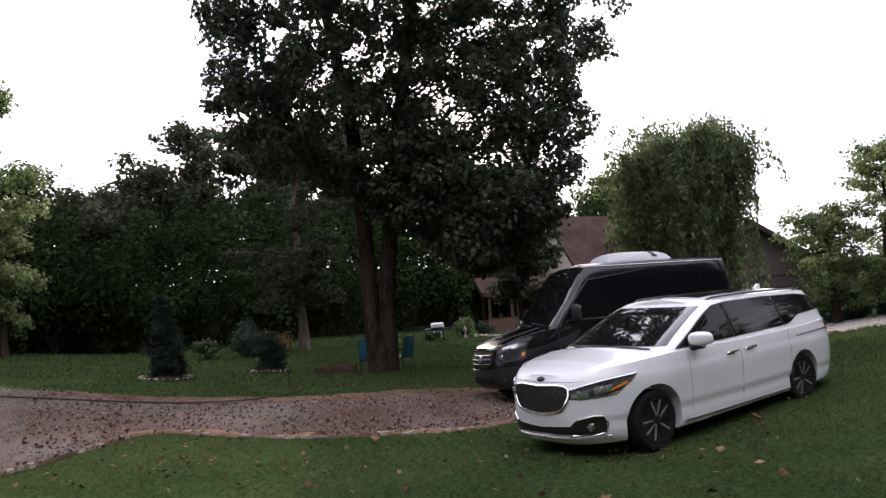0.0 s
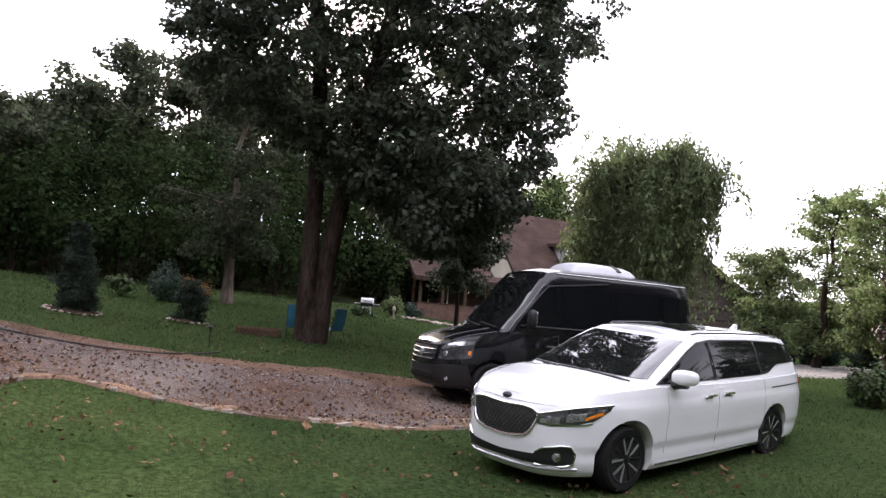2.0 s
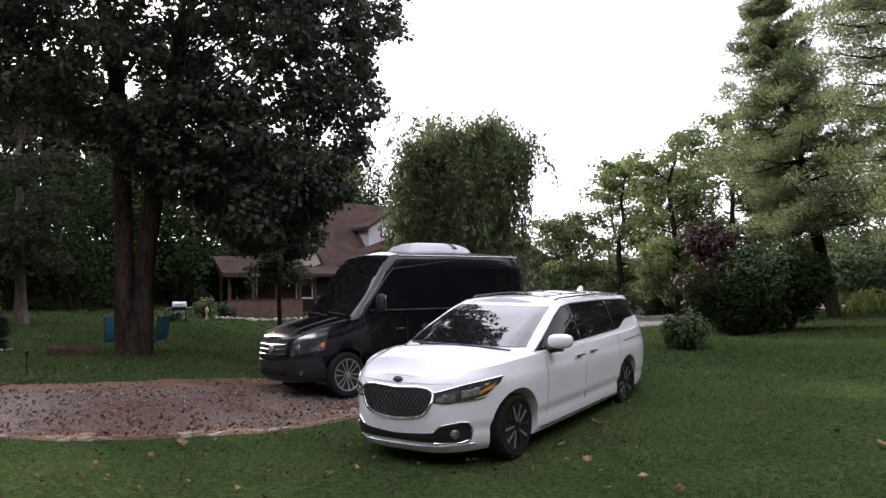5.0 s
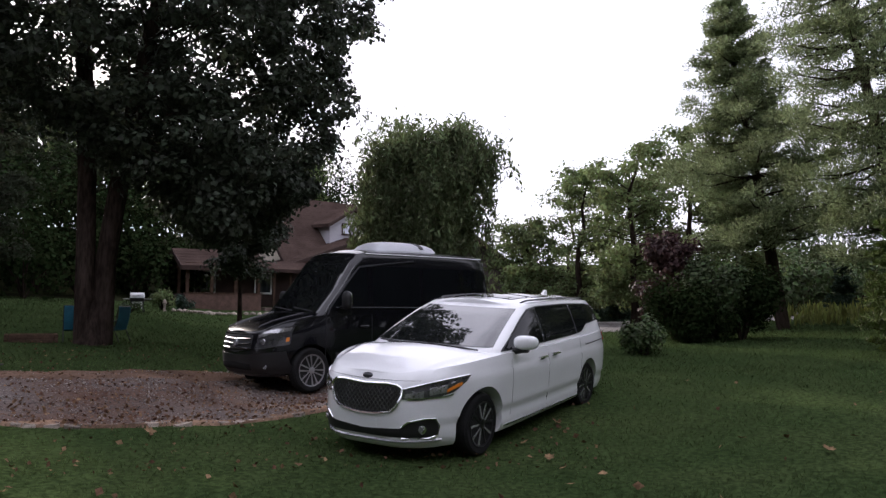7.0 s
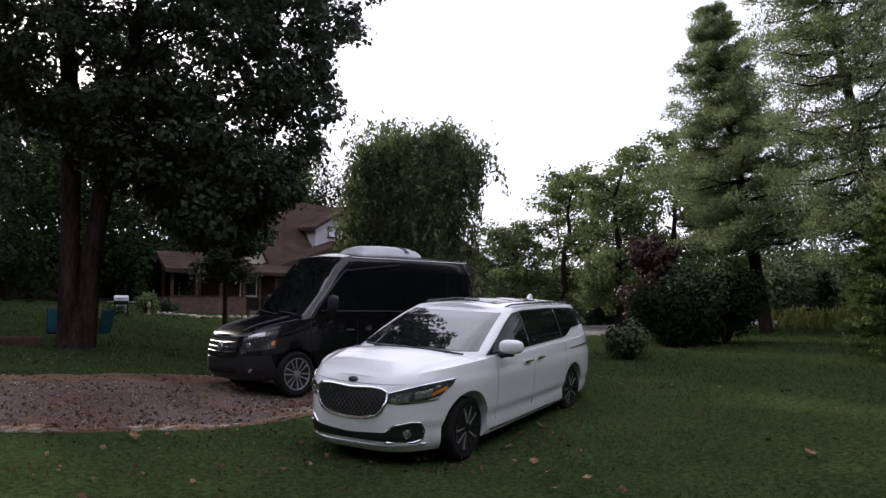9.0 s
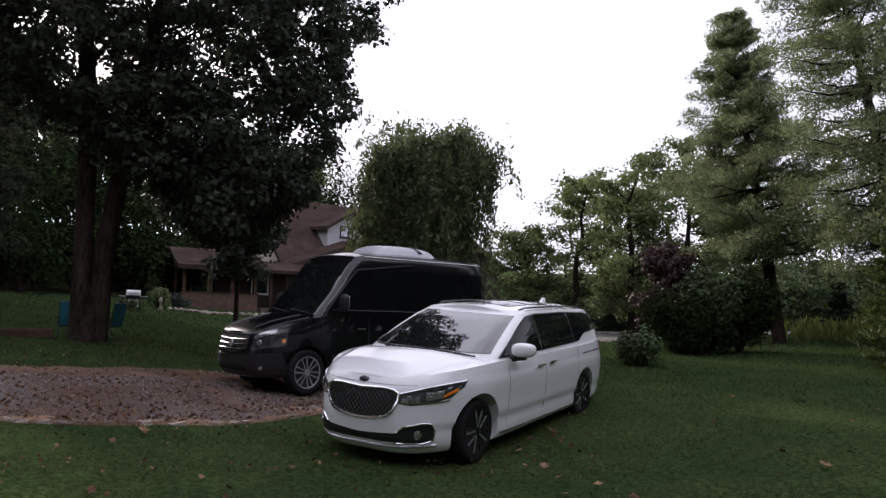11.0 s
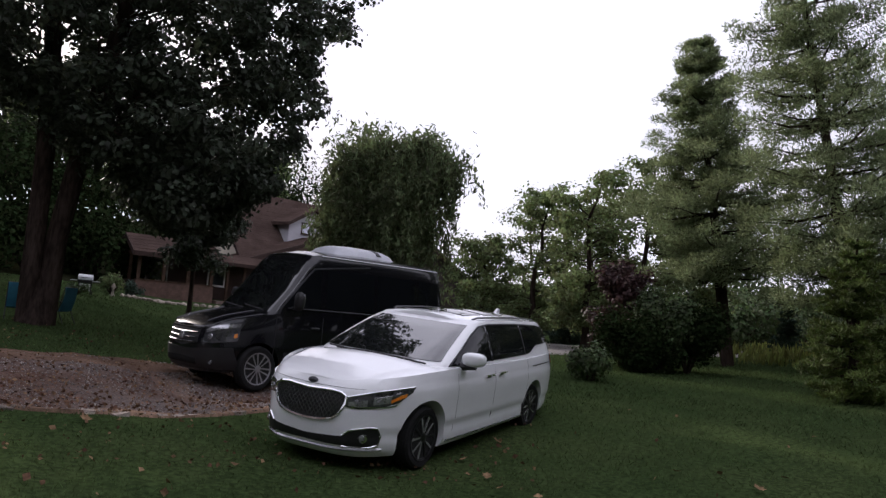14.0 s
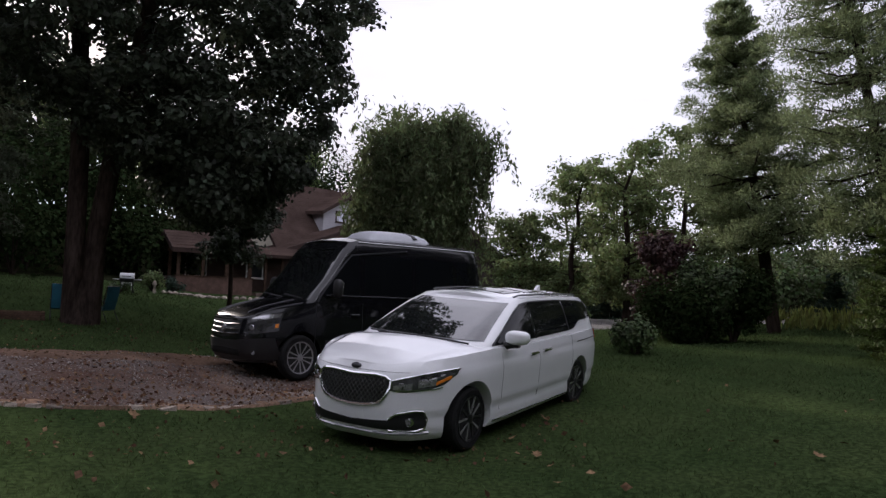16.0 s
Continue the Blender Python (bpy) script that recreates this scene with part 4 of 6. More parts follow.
def wheel(parent, place, r, width, sgn, spokes, shape, face, pocket):
    """A tyre on a spoked rim with its hub; sgn: the flank to which its face looks."""
    def put(bm):
        for v in bm.verts:
            v.co = shape((v.co.x + place[0], v.co.y + place[1], v.co.z + place[2]))
        return bm
    rr, w = r * 0.70, width / 2
    bm = bmesh.new()
    lathe(bm, [(rr, -w * 0.9), (rr + 0.02, -w), (r - 0.035, -w), (r - 0.008, -w * 0.8), (r, -w * 0.5), (r, w * 0.5), (r - 0.008, w * 0.8), (r - 0.035, w), (rr + 0.02, w), (rr, w * 0.9)], 40)
    tyre = part("tyre", put(bm), RUBBER, parent)
    bm = bmesh.new()
    lathe(bm, [(rr * 1.01, -w * 0.6), (rr * 1.01, w * 0.6)], 32)
    part("rim_barrel", put(bm), pocket, tyre)
    bm = bmesh.new()
    for a, b, c, d in ((rr * 1.03, w * 1.02, rr * 0.94, w * 0.95),):
        ring = []
        for k in range(40):
            q = 2 * math.pi * k / 40
            ring.append([bm.verts.new((rad * math.cos(q), sgn * h, rad * math.sin(q))) for rad, h in ((a, b * 0.94), (a, b), (c, d), (c, d * 0.7))])
        for k in range(40):
            for j in range(4):
                bm.faces.new((ring[k][j], ring[(k + 1) % 40][j], ring[(k + 1) % 40][(j + 1) % 4], ring[k][(j + 1) % 4]))
    part("rim_lip", put(bm), pocket, tyre)
    for k in range(spokes):
        q = 2 * math.pi * k / spokes + 0.3
        for da in (-0.17, 0.17):
            bm = bmesh.new()
            c, s = math.cos(q + da * 0.9), math.sin(q + da * 0.9)
            c2, s2 = math.cos(q + da * 1.9), math.sin(q + da * 1.9)
            inner, outer = (rr * 0.2, w * 0.935), (rr * 0.97, w * 0.975)
            finish = face if da > 0 or k % 2 else pocket
            vs = []
            for (rad, h), cc, ss, hw in ((inner, c, s, rr * 0.035), (outer, c2, s2, rr * 0.06)):
                for dh in (0, -0.035):
                    for t in (-hw, hw):
                        vs.append(bm.verts.new((rad * cc - t * ss, sgn * (h + dh), rad * ss + t * cc)))
            for f in ((0, 1, 3, 2), (4, 6, 7, 5), (0, 4, 5, 1), (2, 3, 7, 6), (0, 2, 6, 4), (1, 5, 7, 3)):
                bm.faces.new([vs[i] for i in f])
            part("spoke", put(bm), finish, tyre)
    bm = bmesh.new()
    lathe(bm, [(rr * 0.22, sgn * w * 0.5), (rr * 0.22, sgn * w * 0.95), (rr * 0.16, sgn * w * 0.99)], 20)
    part("hub_cap", put(bm), pocket, tyre)
    return tyre


def disc(parent, name, shell, y, z, r, material, lift, shape, tilt=0.25):
    """A round lens set in the front."""
    bm = bmesh.new()
    lathe(bm, [(r, -0.03), (r, 0.0), (r * 0.8, 0.012)], 20, "Z")
    e = 0.01
    dy = (shell.front(y + e, z) - shell.front(y - e, z)) / (2 * e)
    m = Vector((-1, dy * 0.6, tilt)).to_track_quat("Z", "Y").to_matrix().to_4x4()
    m.translation = shape((shell.front(y, z) - lift, y, z))
    bm.transform(m)
    return part(name, bm, material, parent)


def ellipsoid(bm, c, r, m=None, sub=3, power=1.0):
    vs = bmesh.ops.create_icosphere(bm, subdivisions=sub, radius=1.0)["verts"]
    for v in vs:
        p = Vector([math.copysign(abs(q) ** power, q) for q in v.co])
        v.co = Vector((p.x * r[0], p.y * r[1], p.z * r[2])) + Vector(c)


def minivan():
    """White seven-seat minivan, facing -x."""
    def shape(p):
        x, y, z = p
        k = min(1.05, max(-0.25, x / 4))
        ridge = 0.56 + 0.22 * (x + 0.8)
        z += 0.020 * float(ease(0.93, 0.99, z) * (1 - ease(0.1, 0.3, x)) * (1 - ease(ridge - 0.01, ridge + 0.06, abs(y))))
        return Vector((0.12 + x * 0.945, y * 0.95 * (1 - 0.075 * k) * (1 - 0.09 * min(1, max(0, -x))), z * 0.93 * (1 - 0.115 * k)))
    ob = thing("minivan", pose(0, 0.04, 0.05, 0, 0, 3.6) @ pose(0, 0, 0, 2.5, -4.0, 0), "white minivan with dark glass parked on the lawn", "minivan")
    low = Shell([(0.16, -0.80), (0.22, -0.88), (0.34, -0.935), (0.50, -0.95), (0.66, -0.945), (0.80, -0.925), (0.88, -0.895), (0.94, -0.85), (1.0, -0.78), (1.15, -0.6)],
                [(0.2, 4.02), (0.4, 4.13), (0.7, 4.14), (1.0, 4.10), (1.2, 4.07)],
                [(0.16, 0.89), (0.25, 0.945), (0.33, 0.955), (0.43, 0.948), (0.49, 0.975), (0.60, 0.98), (0.80, 0.992), (0.90, 0.990), (0.945, 0.974), (1.02, 0.968), (1.1, 0.95), (1.25, 0.93)],
                1.6, 3.7, 7, [(-1, 0.18), (0.5, 0.19), (4.2, 0.24)], [(-0.95, 0.915), (-0.8, 0.955), (-0.5, 1.015), (0, 1.068), (0.4, 1.09), (0.9, 1.095), (2, 1.09), (3.2, 1.125), (4.2, 1.17)],
                [(-0.95, 0.02), (-0.7, 0.035), (-0.3, 0.055), (0, 0.07), (0.5, 0.07), (1, 0.04), (4, 0.02)], shape)
    body = mesh_part("body", carve(low.mesh(44, 22, 44), [(0.12, 0.335, 0.38, 0.60, 1.3), (0.12 + 3.06 * 0.945, 0.305, 0.345, 0.54, 1.3)]), WHITE_PAINT, ob, "", 32)
    top = Shell([(1.0, 0.10), (1.12, 0.24), (1.3, 0.62), (1.5, 1.06), (1.6, 1.30), (1.7, 1.50)], [(1.0, 4.08), (1.3, 4.05), (1.55, 3.93), (1.7, 3.85)],
                [(1.0, 0.94), (1.1, 0.925), (1.3, 0.86), (1.5, 0.785), (1.58, 0.745), (1.64, 0.70), (1.7, 0.66)],
                2.7, 8, 6, [(0, 1.0), (4.2, 1.05)], [(1.0, 1.58), (1.4, 1.62), (1.9, 1.645), (2.6, 1.655), (3.4, 1.645), (4, 1.62)], [(0.5, 0.04), (1.4, 0.065), (2.5, 0.08), (4, 0.06)], shape)
    cabin = part("cabin", top.mesh(40, 16, 12), WHITE_PAINT, ob, "", 32)

    # glass
    bm = bmesh.new()

    def screen(w, v):
        z = 1.155 + 0.415 * v
        y = w * (0.795 - 0.135 * v)
        return shape((top.front(y, z), y, z)), Vector((-0.62, 0.10 * w, 0.75))
    sheet(bm, screen, list(np.linspace(-1, 1, 41)), list(np.linspace(0, 1, 16)), 0.010)
    part("windscreen", bm, SCREEN, ob, "windscreen mirroring trees and sky")
    bm = bmesh.new()

    def cowl(w, v):
        x, y = 0.26 - 0.07 * v, w * 0.80
        return shape((x + 0.42 * abs(w) ** 3 * 0.6, y, low.roof(x, y * 0.9) + 0.0)), Vector((0, 0, 1))
    sheet(bm, cowl, list(np.linspace(-1, 1, 13)), [0, 0.5, 1], 0.012)
    part("cowl", bm, PLASTIC, ob)
    for w0, w1 in ((-0.70, -0.05), (-0.02, 0.62)):
        part("wiper", tubed([shape((top.front(w0, 1.12) - 0.03, w0, 1.13)), shape((top.front(w1, 1.12) - 0.03, w1, 1.16))], 0.010, 5), PLASTIC, ob)
    lo_w = lerp_table([(0.50, 1.105), (0.74, 1.115), (1.3, 1.125), (2.75, 1.165), (2.95, 1.185), (3.2, 1.29), (3.95, 1.33)])
    hi_w = lerp_table([(0.50, 1.115), (0.75, 1.235), (1.0, 1.36), (1.25, 1.485), (1.47, 1.572), (1.75, 1.605), (2.6, 1.615), (3.4, 1.60), (3.95, 1.53)])
    for sgn in (-1, 1):
        part("window_surround", top.on_side(0.50, 3.97, lo_w, hi_w, sgn, 0.004, 44, 5), PLASTIC, ob)
        for x0, x1 in ((0.56, 1.60), (1.67, 2.74), (2.79, 3.94)):
            part("side_window", top.on_side(x0, x1, lambda x: lo_w(x) + 0.012, lambda x: max(lo_w(x) + 0.014, hi_w(x) - 0.014), sgn, 0.009, 18, 5), GLASS, ob, "dark tinted side window")
        part("pillar_line", top.line_side([(1.635, 1.13), (1.635, 1.35), (1.63, 1.565)], 0.008, sgn, 0.006), CHROME, ob)
        # flank
        for x, z0, z1 in ((0.60, 0.36, 1.03), (1.635, 0.30, 1.07), (2.76, 0.42, 1.10)):
            part("door_gap", low.on_side(x, x + 0.003, lambda q, a=z0: a, lambda q, b=z1: b, sgn, 0.0015, 2, 10), SEAM, body)
        part("slide_rail", low.on_side(2.95, 4.02, lambda q: 0.985 + (q - 2.95) * 0.03, lambda q: 1.0 + (q - 2.95) * 0.03, sgn, 0.003, 14, 2), PLASTIC, body)
        part("sill_strip", low.on_side(0.47, 2.72, lambda q: 0.235, lambda q: 0.265, sgn, 0.008, 20, 3), ALLOY, body)
        for hx, hz in ((1.43, 0.955), (1.83, 0.968)):
            h = part("door_handle", low.line_side([(hx - 0.12, hz), (hx - 0.09, hz + 0.004), (hx + 0.09, hz + 0.008), (hx + 0.12, hz + 0.006)], 0.014, sgn, 0.028), CHROME, body)
            part("handle_cup", low.on_side(hx - 0.08, hx + 0.07, lambda q, c=hz: c - 0.028, lambda q, c=hz: c + 0.012, sgn, 0.002, 6, 4), PLASTIC, h)
        if sgn < 0:
            # mirror
            bm = bmesh.new()
            ellipsoid(bm, (0.70, sgn * 1.09, 1.215), (0.085, 0.135, 0.085), power=0.72)
            for v in bm.verts:
                v.co.x += abs(v.co.y - sgn * 0.95) * 0.25 - 0.03
                v.co = shape(v.co)
            mir = part("wing_mirror", bm, WHITE_PAINT, ob)
            part("mirror_foot", tubed([shape((0.73, sgn * 0.92, 1.105)), shape((0.74, sgn * 1.0, 1.12)), shape((0.75, sgn * 1.09, 1.145))], [0.05, 0.04, 0.05], 8), PLASTIC, mir)
            bm = bmesh.new()
            ellipsoid(bm, (0.795, sgn * 1.095, 1.215), (0.012, 0.11, 0.068), power=0.72)
            for v in bm.verts:
                v.co = shape(v.co)
            part("mirror_glass", bm, GLASS, mir)
        # roof rail
        rail = [(1.55, 0.6), (1.65, 0.62), (2.3, 0.635), (3.0, 0.63), (3.6, 0.60), (3.7, 0.58)]
        part("roof_rail", tubed([shape((x, sgn * y, top.roof(x, y) + (0.0 if x in (1.55, 3.7) else 0.024))) for x, y in rail], 0.012, 6), ALLOY_DARK, cabin)
        # tail lamp round the corner
        part("tail_lamp", low.on_side(3.88, 4.06, lambda q: 0.98, lambda q: 1.12, sgn, 0.008, 8, 4), RED_LENS, ob)
        # head lamp
        hl_lo, hl_hi = [(0.47, 0.705), (0.60, 0.695), (0.75, 0.715), (0.84, 0.765), (0.885, 0.875)], [(0.47, 0.80), (0.62, 0.845), (0.75, 0.885), (0.84, 0.91), (0.885, 0.925)]
        lamp = part("headlamp", low.on_front(sgn * 0.47, sgn * 0.883, hl_lo, hl_hi, 0.008, 26, 6), SMOKED, ob, "dark headlamp with chrome inserts and amber corner")
        part("lamp_trim", low.line_front([(sgn * y, lerp_table(hl_hi)(y)) for y in (0.47, 0.56, 0.65, 0.74, 0.80, 0.85, 0.88)], 0.009), CHROME, lamp)
        part("turn_signal", low.on_front(sgn * 0.80, sgn * 0.862, [(0.8, 0.765), (0.86, 0.825)], [(0.8, 0.795), (0.86, 0.86)], 0.016, 8, 4), AMBER, lamp)
        part("lamp_bowl", low.on_front(sgn * 0.50, sgn * 0.66, [(0.5, 0.715), (0.7, 0.72)], [(0.5, 0.755), (0.7, 0.80)], 0.011, 8, 4), LAMP_DIM, lamp)
        part("lamp_bowl", low.on_front(sgn * 0.70, sgn * 0.80, [(0.7, 0.74), (0.8, 0.765)], [(0.7, 0.82), (0.8, 0.845)], 0.011, 6, 4), LAMP_DIM, lamp)
        disc(lamp, "projector", low, sgn * 0.58, 0.765, 0.030, LAMP_DIM, 0.012, shape)
        disc(lamp, "projector", low, sgn * 0.735, 0.80, 0.030, LAMP_DIM, 0.012, shape)
        part("lamp_strip", low.on_front(sgn * 0.53, sgn * 0.83, [(0.5, 0.70), (0.8, 0.72), (0.9, 0.775)], [(0.5, 0.71), (0.8, 0.731), (0.9, 0.787)], 0.012, 14, 2), CHROME, lamp)
        # fog lamp pocket
        pocket = part("fog_pocket", low.on_front(sgn * 0.46, sgn * 0.74, [(0.46, 0.31), (0.68, 0.305), (0.74, 0.335)], [(0.46, 0.41), (0.54, 0.465), (0.69, 0.50), (0.74, 0.49)], 0.010, 16, 6), PLASTIC, ob)
        part("pocket_trim", low.line_front([(sgn * y, z) for y, z in ((0.47, 0.415), (0.54, 0.473), (0.69, 0.508), (0.745, 0.50), (0.752, 0.42), (0.74, 0.325), (0.68, 0.298), (0.46, 0.30))], 0.011), CHROME, pocket)
        fog = disc(pocket, "fog_lamp", low, sgn * 0.645, 0.395, 0.048, CHROME, 0.010, shape, 0.1)
        disc(pocket, "fog_lens", low, sgn * 0.645, 0.395, 0.034, LAMP_DIM, 0.026, shape, 0.1)
    # grille
    g_lo = lerp_table([(0.0, 0.535), (0.2, 0.545), (0.36, 0.58), (0.44, 0.65), (0.475, 0.74)])
    g_hi = lerp_table([(0.0, 0.84), (0.1, 0.845), (0.3, 0.855), (0.44, 0.84), (0.475, 0.81)])
    grille = part("grille", low.on_front(-0.475, 0.475, g_lo, g_hi, 0.004, 30, 6), PLASTIC, ob, "dark mesh grille in a chrome frame")
    outline = [(y, g_hi(abs(y))) for y in np.linspace(-0.475, 0.475, 17)] + [(y, g_lo(abs(y))) for y in np.linspace(0.475, -0.475, 17)]
    part("grille_frame", low.line_front(outline + outline[:1], 0.015), CHROME, grille)
    for k in range(-9, 10):
        for slope in (-1, 1):
            line = []
            for j in range(13):
                z = 0.535 + 0.325 * j / 12
                y = k * 0.056 + slope * (z - 0.68) * 0.9
                if abs(y) < 0.47 and g_lo(abs(y)) + 0.006 < z < g_hi(abs(y)) - 0.006:
                    line.append((y, z))
            if len(line) > 2:
                part("grille_bar", low.line_front([line[0], line[len(line) // 2], line[-1]], 0.0045, 0.008, 4), GRILLE_BAR, grille)
    part("air_intake", low.on_front(-0.47, 0.47, [(0, 0.305), (0.47, 0.305)], [(0, 0.375), (0.47, 0.405)], 0.008, 24, 4), PLASTIC, ob)
    part("bumper_strip", low.line_front([(y, 0.262 + 0.03 * abs(y) ** 4) for y in np.linspace(-0.75, 0.75, 25)], 0.015), ALLOY, ob)
    part("plate_holder", low.on_front(-0.17, 0.17, [(0, 0.40), (0.2, 0.40)], [(0, 0.49), (0.2, 0.49)], 0.002, 8, 3), WHITE_PAINT, ob)
    # bonnet gap and badge
    part("bonnet_gap", low.line_front([(y, 0.88 + 0.02 * abs(y)) for y in np.linspace(-0.62, 0.62, 19)], 0.0025, 0.0), SEAM, body)
    bm = bmesh.new()
    ellipsoid(bm, (0, 0, 0), (0.02, 0.062, 0.032), sub=2)
    bm.transform(Matrix.Translation(shape((low.front(0, 0.91) - 0.004, 0, 0.912))) @ pose(0, 0, 0, 0, 40, 0))
    part("badge", bm, ALLOY_DARK, ob, "plain dark oval badge")
    # roof glass and aerial
    for x0, x1 in ((1.62, 2.12), (2.22, 2.85)):
        bm = bmesh.new()
        sheet(bm, lambda u, v: (shape((x0 + (x1 - x0) * u, v, top.roof(x0 + (x1 - x0) * u, v))), Vector((0, 0, 1))), list(np.linspace(0, 1, 6)), list(np.linspace(-0.43, 0.43, 9)), 0.006)
        part("sunroof", bm, GLASS, cabin)
    bm = bmesh.new()
    prism(bm, [(-0.10, 0), (0.06, 0), (0.05, 0.065), (0.02, 0.07)], "y", -0.018, 0.018)
    bm.transform(Matrix.Translation(shape((3.57, 0, top.roof(3.57, 0) - 0.01))))
    part("aerial", bm, WHITE_PAINT, cabin)
    for x, track in ((0.0, 0.80), (3.06, 0.83)):
        for sgn in (-1, 1):
            wheel(ob, (x, sgn * track, 0.35), 0.35, 0.215, sgn, 5, shape, ALLOY, ALLOY_DARK)
    bm = bmesh.new()
    box(bm, -0.7, -0.6, 0.22, 3.9, 0.6, 0.5)
    for v in bm.verts:
        v.co = shape(v.co)
    part("underbody", bm, PLASTIC, ob)
    return ob


def camper_van():
    """Tall black van with a roof air conditioner, facing -x."""
    shape = lambda p: Vector(p)
    ob = thing("van", pose(2.81, 4.79, float(height(3.4, 4.5)) - 0.02, 0, 0, -14) @ Matrix.Diagonal((0.9, 0.9, 0.955, 1)), "glossy black high van with tinted windows on the gravel drive", "van")
    low = Shell([(0.28, -0.88), (0.42, -0.98), (0.62, -1.0), (0.8, -0.985), (1.0, -0.93), (1.1, -0.86), (1.3, -0.6)], [(0.3, 4.62), (1.5, 4.62)],
                [(0.28, 0.90), (0.45, 0.955), (0.7, 0.98), (1.0, 0.985), (1.3, 0.975), (1.5, 0.96)],
                1.6, 4.4, 9, [(-1, 0.28), (5, 0.32)], [(-1, 0.98), (-0.85, 1.04), (-0.5, 1.15), (0, 1.25), (0.4, 1.33), (0.8, 1.38), (5, 1.4)],
                [(-1, 0.02), (-0.7, 0.06), (0, 0.09), (0.5, 0.08), (1, 0.02), (5, 0.0)], shape)
    body = mesh_part("body", carve(low.mesh(40, 22, 12), [(0.0, 0.37, 0.44, 0.6, 1.3), (3.4, 0.37, 0.44, 0.6, 1.3)]), BLACK_PAINT, ob, "", 32)
    top = Shell([(1.2, -0.05), (1.34, 0.14), (1.8, 0.56), (2.22, 0.86), (2.38, 1.02), (2.5, 1.3)], [(1.2, 4.6), (1.8, 4.58), (2.4, 4.48), (2.5, 4.4)],
                [(1.2, 0.965), (1.45, 0.955), (1.8, 0.915), (2.18, 0.865), (2.33, 0.825), (2.41, 0.78), (2.5, 0.7)],
                2.4, 14, 8, [(0, 1.2), (5, 1.2)], [(0.5, 2.30), (0.95, 2.36), (1.3, 2.42), (2.5, 2.45), (4, 2.43), (4.6, 2.40)], [(0.5, 0.02), (1.2, 0.06), (2, 0.085), (4.6, 0.07)], shape)
    cabin = part("cabin", top.mesh(36, 18, 12), BLACK_PAINT, ob, "", 32)
    bm = bmesh.new()

    def screen(w, v):
        z = 1.33 + 0.93 * v
        y = w * (0.93 - 0.088 * v)
        return (top.front(y, z), y, z), Vector((-0.72, 0.1 * w, 0.66))
    sheet(bm, screen, list(np.linspace(-1, 1, 25)), list(np.linspace(0, 1, 10)), 0.007)
    part("windscreen", bm, SCREEN, ob, "windscreen mirroring the trees")
    # Grey tube stands in for the reflected line on the black pillar paint.
    for sgn in (-1, 1):
        edge = [(z, sgn * (0.942 - 0.088 * (z - 1.33) / 0.93)) for z in np.linspace(1.30, 2.28, 8)]
        part("pillar_line", tubed([(top.front(y, z) - 0.006, y, z + 0.004) for z, y in edge], 0.016, 6), ALLOY_DARK, ob)
    for w0, w1 in ((-0.72, -0.1), (-0.05, 0.6)):
        part("wiper", tubed([(top.front(w0, 1.36) - 0.03, w0, 1.36), (top.front(w1, 1.36) - 0.03, w1, 1.42)], 0.012, 5), PLASTIC, ob)
    for sgn in (-1, 1):
        part("door_window", top.on_side(0.36, 1.22, [(0.36, 1.44), (1.3, 1.44)], [(0.36, 1.45), (0.76, 1.83), (1.0, 2.12), (1.3, 2.18)], sgn, 0.002, 18, 6), GLASS, ob)
        for x0, x1 in ((1.36, 2.5), (2.6, 3.6), (3.7, 4.42)):
            part("side_window", top.on_side(x0, x1, lambda q: 1.46, lambda q: 2.16, sgn, 0.002, 12, 6), GLASS, ob)
        for x in (0.28, 1.29, 2.55):
            part("door_gap", low.on_side(x, x + 0.01, lambda q: 0.5, lambda q: 1.3, sgn, 0.003, 2, 8), PLASTIC, body)
        part("side_moulding", low.on_side(0.5, 2.9, lambda q: 0.55, lambda q: 0.66, sgn, 0.012, 20, 3), PLASTIC, body)
        part("door_handle", low.line_side([(1.02, 1.10), (1.2, 1.10)], 0.018, sgn, 0.03), PLASTIC, body)
        bm = bmesh.new()
        ellipsoid(bm, (0.62, sgn * 1.12, 1.55), (0.07, 0.10, 0.16), power=0.65)
        mir = part("wing_mirror", bm, PLASTIC, ob)
        part("mirror_arm", tubed([(0.60, sgn * 0.93, 1.43), (0.62, sgn * 1.10, 1.43)], 0.03, 6), PLASTIC, mir)
        bm = bmesh.new()
        ellipsoid(bm, (0.69, sgn * 1.12, 1.56), (0.01, 0.075, 0.125), power=0.65)
        part("mirror_glass", bm, CHROME, mir)
        lo_h, hi_h = [(0.60, 0.77), (0.74, 0.75), (0.88, 0.80), (0.955, 0.90)], [(0.60, 0.97), (0.72, 1.05), (0.88, 1.12), (0.955, 1.14)]
        lamp = part("headlamp", low.on_front(sgn * 0.60, sgn * 0.895, lo_h, hi_h, 0.012, 18, 6), SMOKED, ob, "clear headlamp")
        part("lamp_bowl", low.on_front(sgn * 0.62, sgn * 0.885, [(0.62, 0.91), (0.75, 0.965), (0.9, 1.04)], [(0.62, 0.965), (0.72, 1.035), (0.885, 1.10)], 0.016, 12, 4), LAMP_DIM, lamp)
        part("turn_signal", low.on_front(sgn * 0.874, sgn * 0.889, [(0.84, 0.84), (0.9, 0.87)], [(0.84, 0.90), (0.9, 0.94)], 0.016, 4, 4), AMBER, lamp)
        disc(lamp, "reflector", low, sgn * 0.70, 0.86, 0.05, LAMP_DIM, 0.018, shape)
        disc(ob, "fog_lamp", low, sgn * 0.72, 0.45, 0.045, SMOKED, 0.01, shape, 0.1)
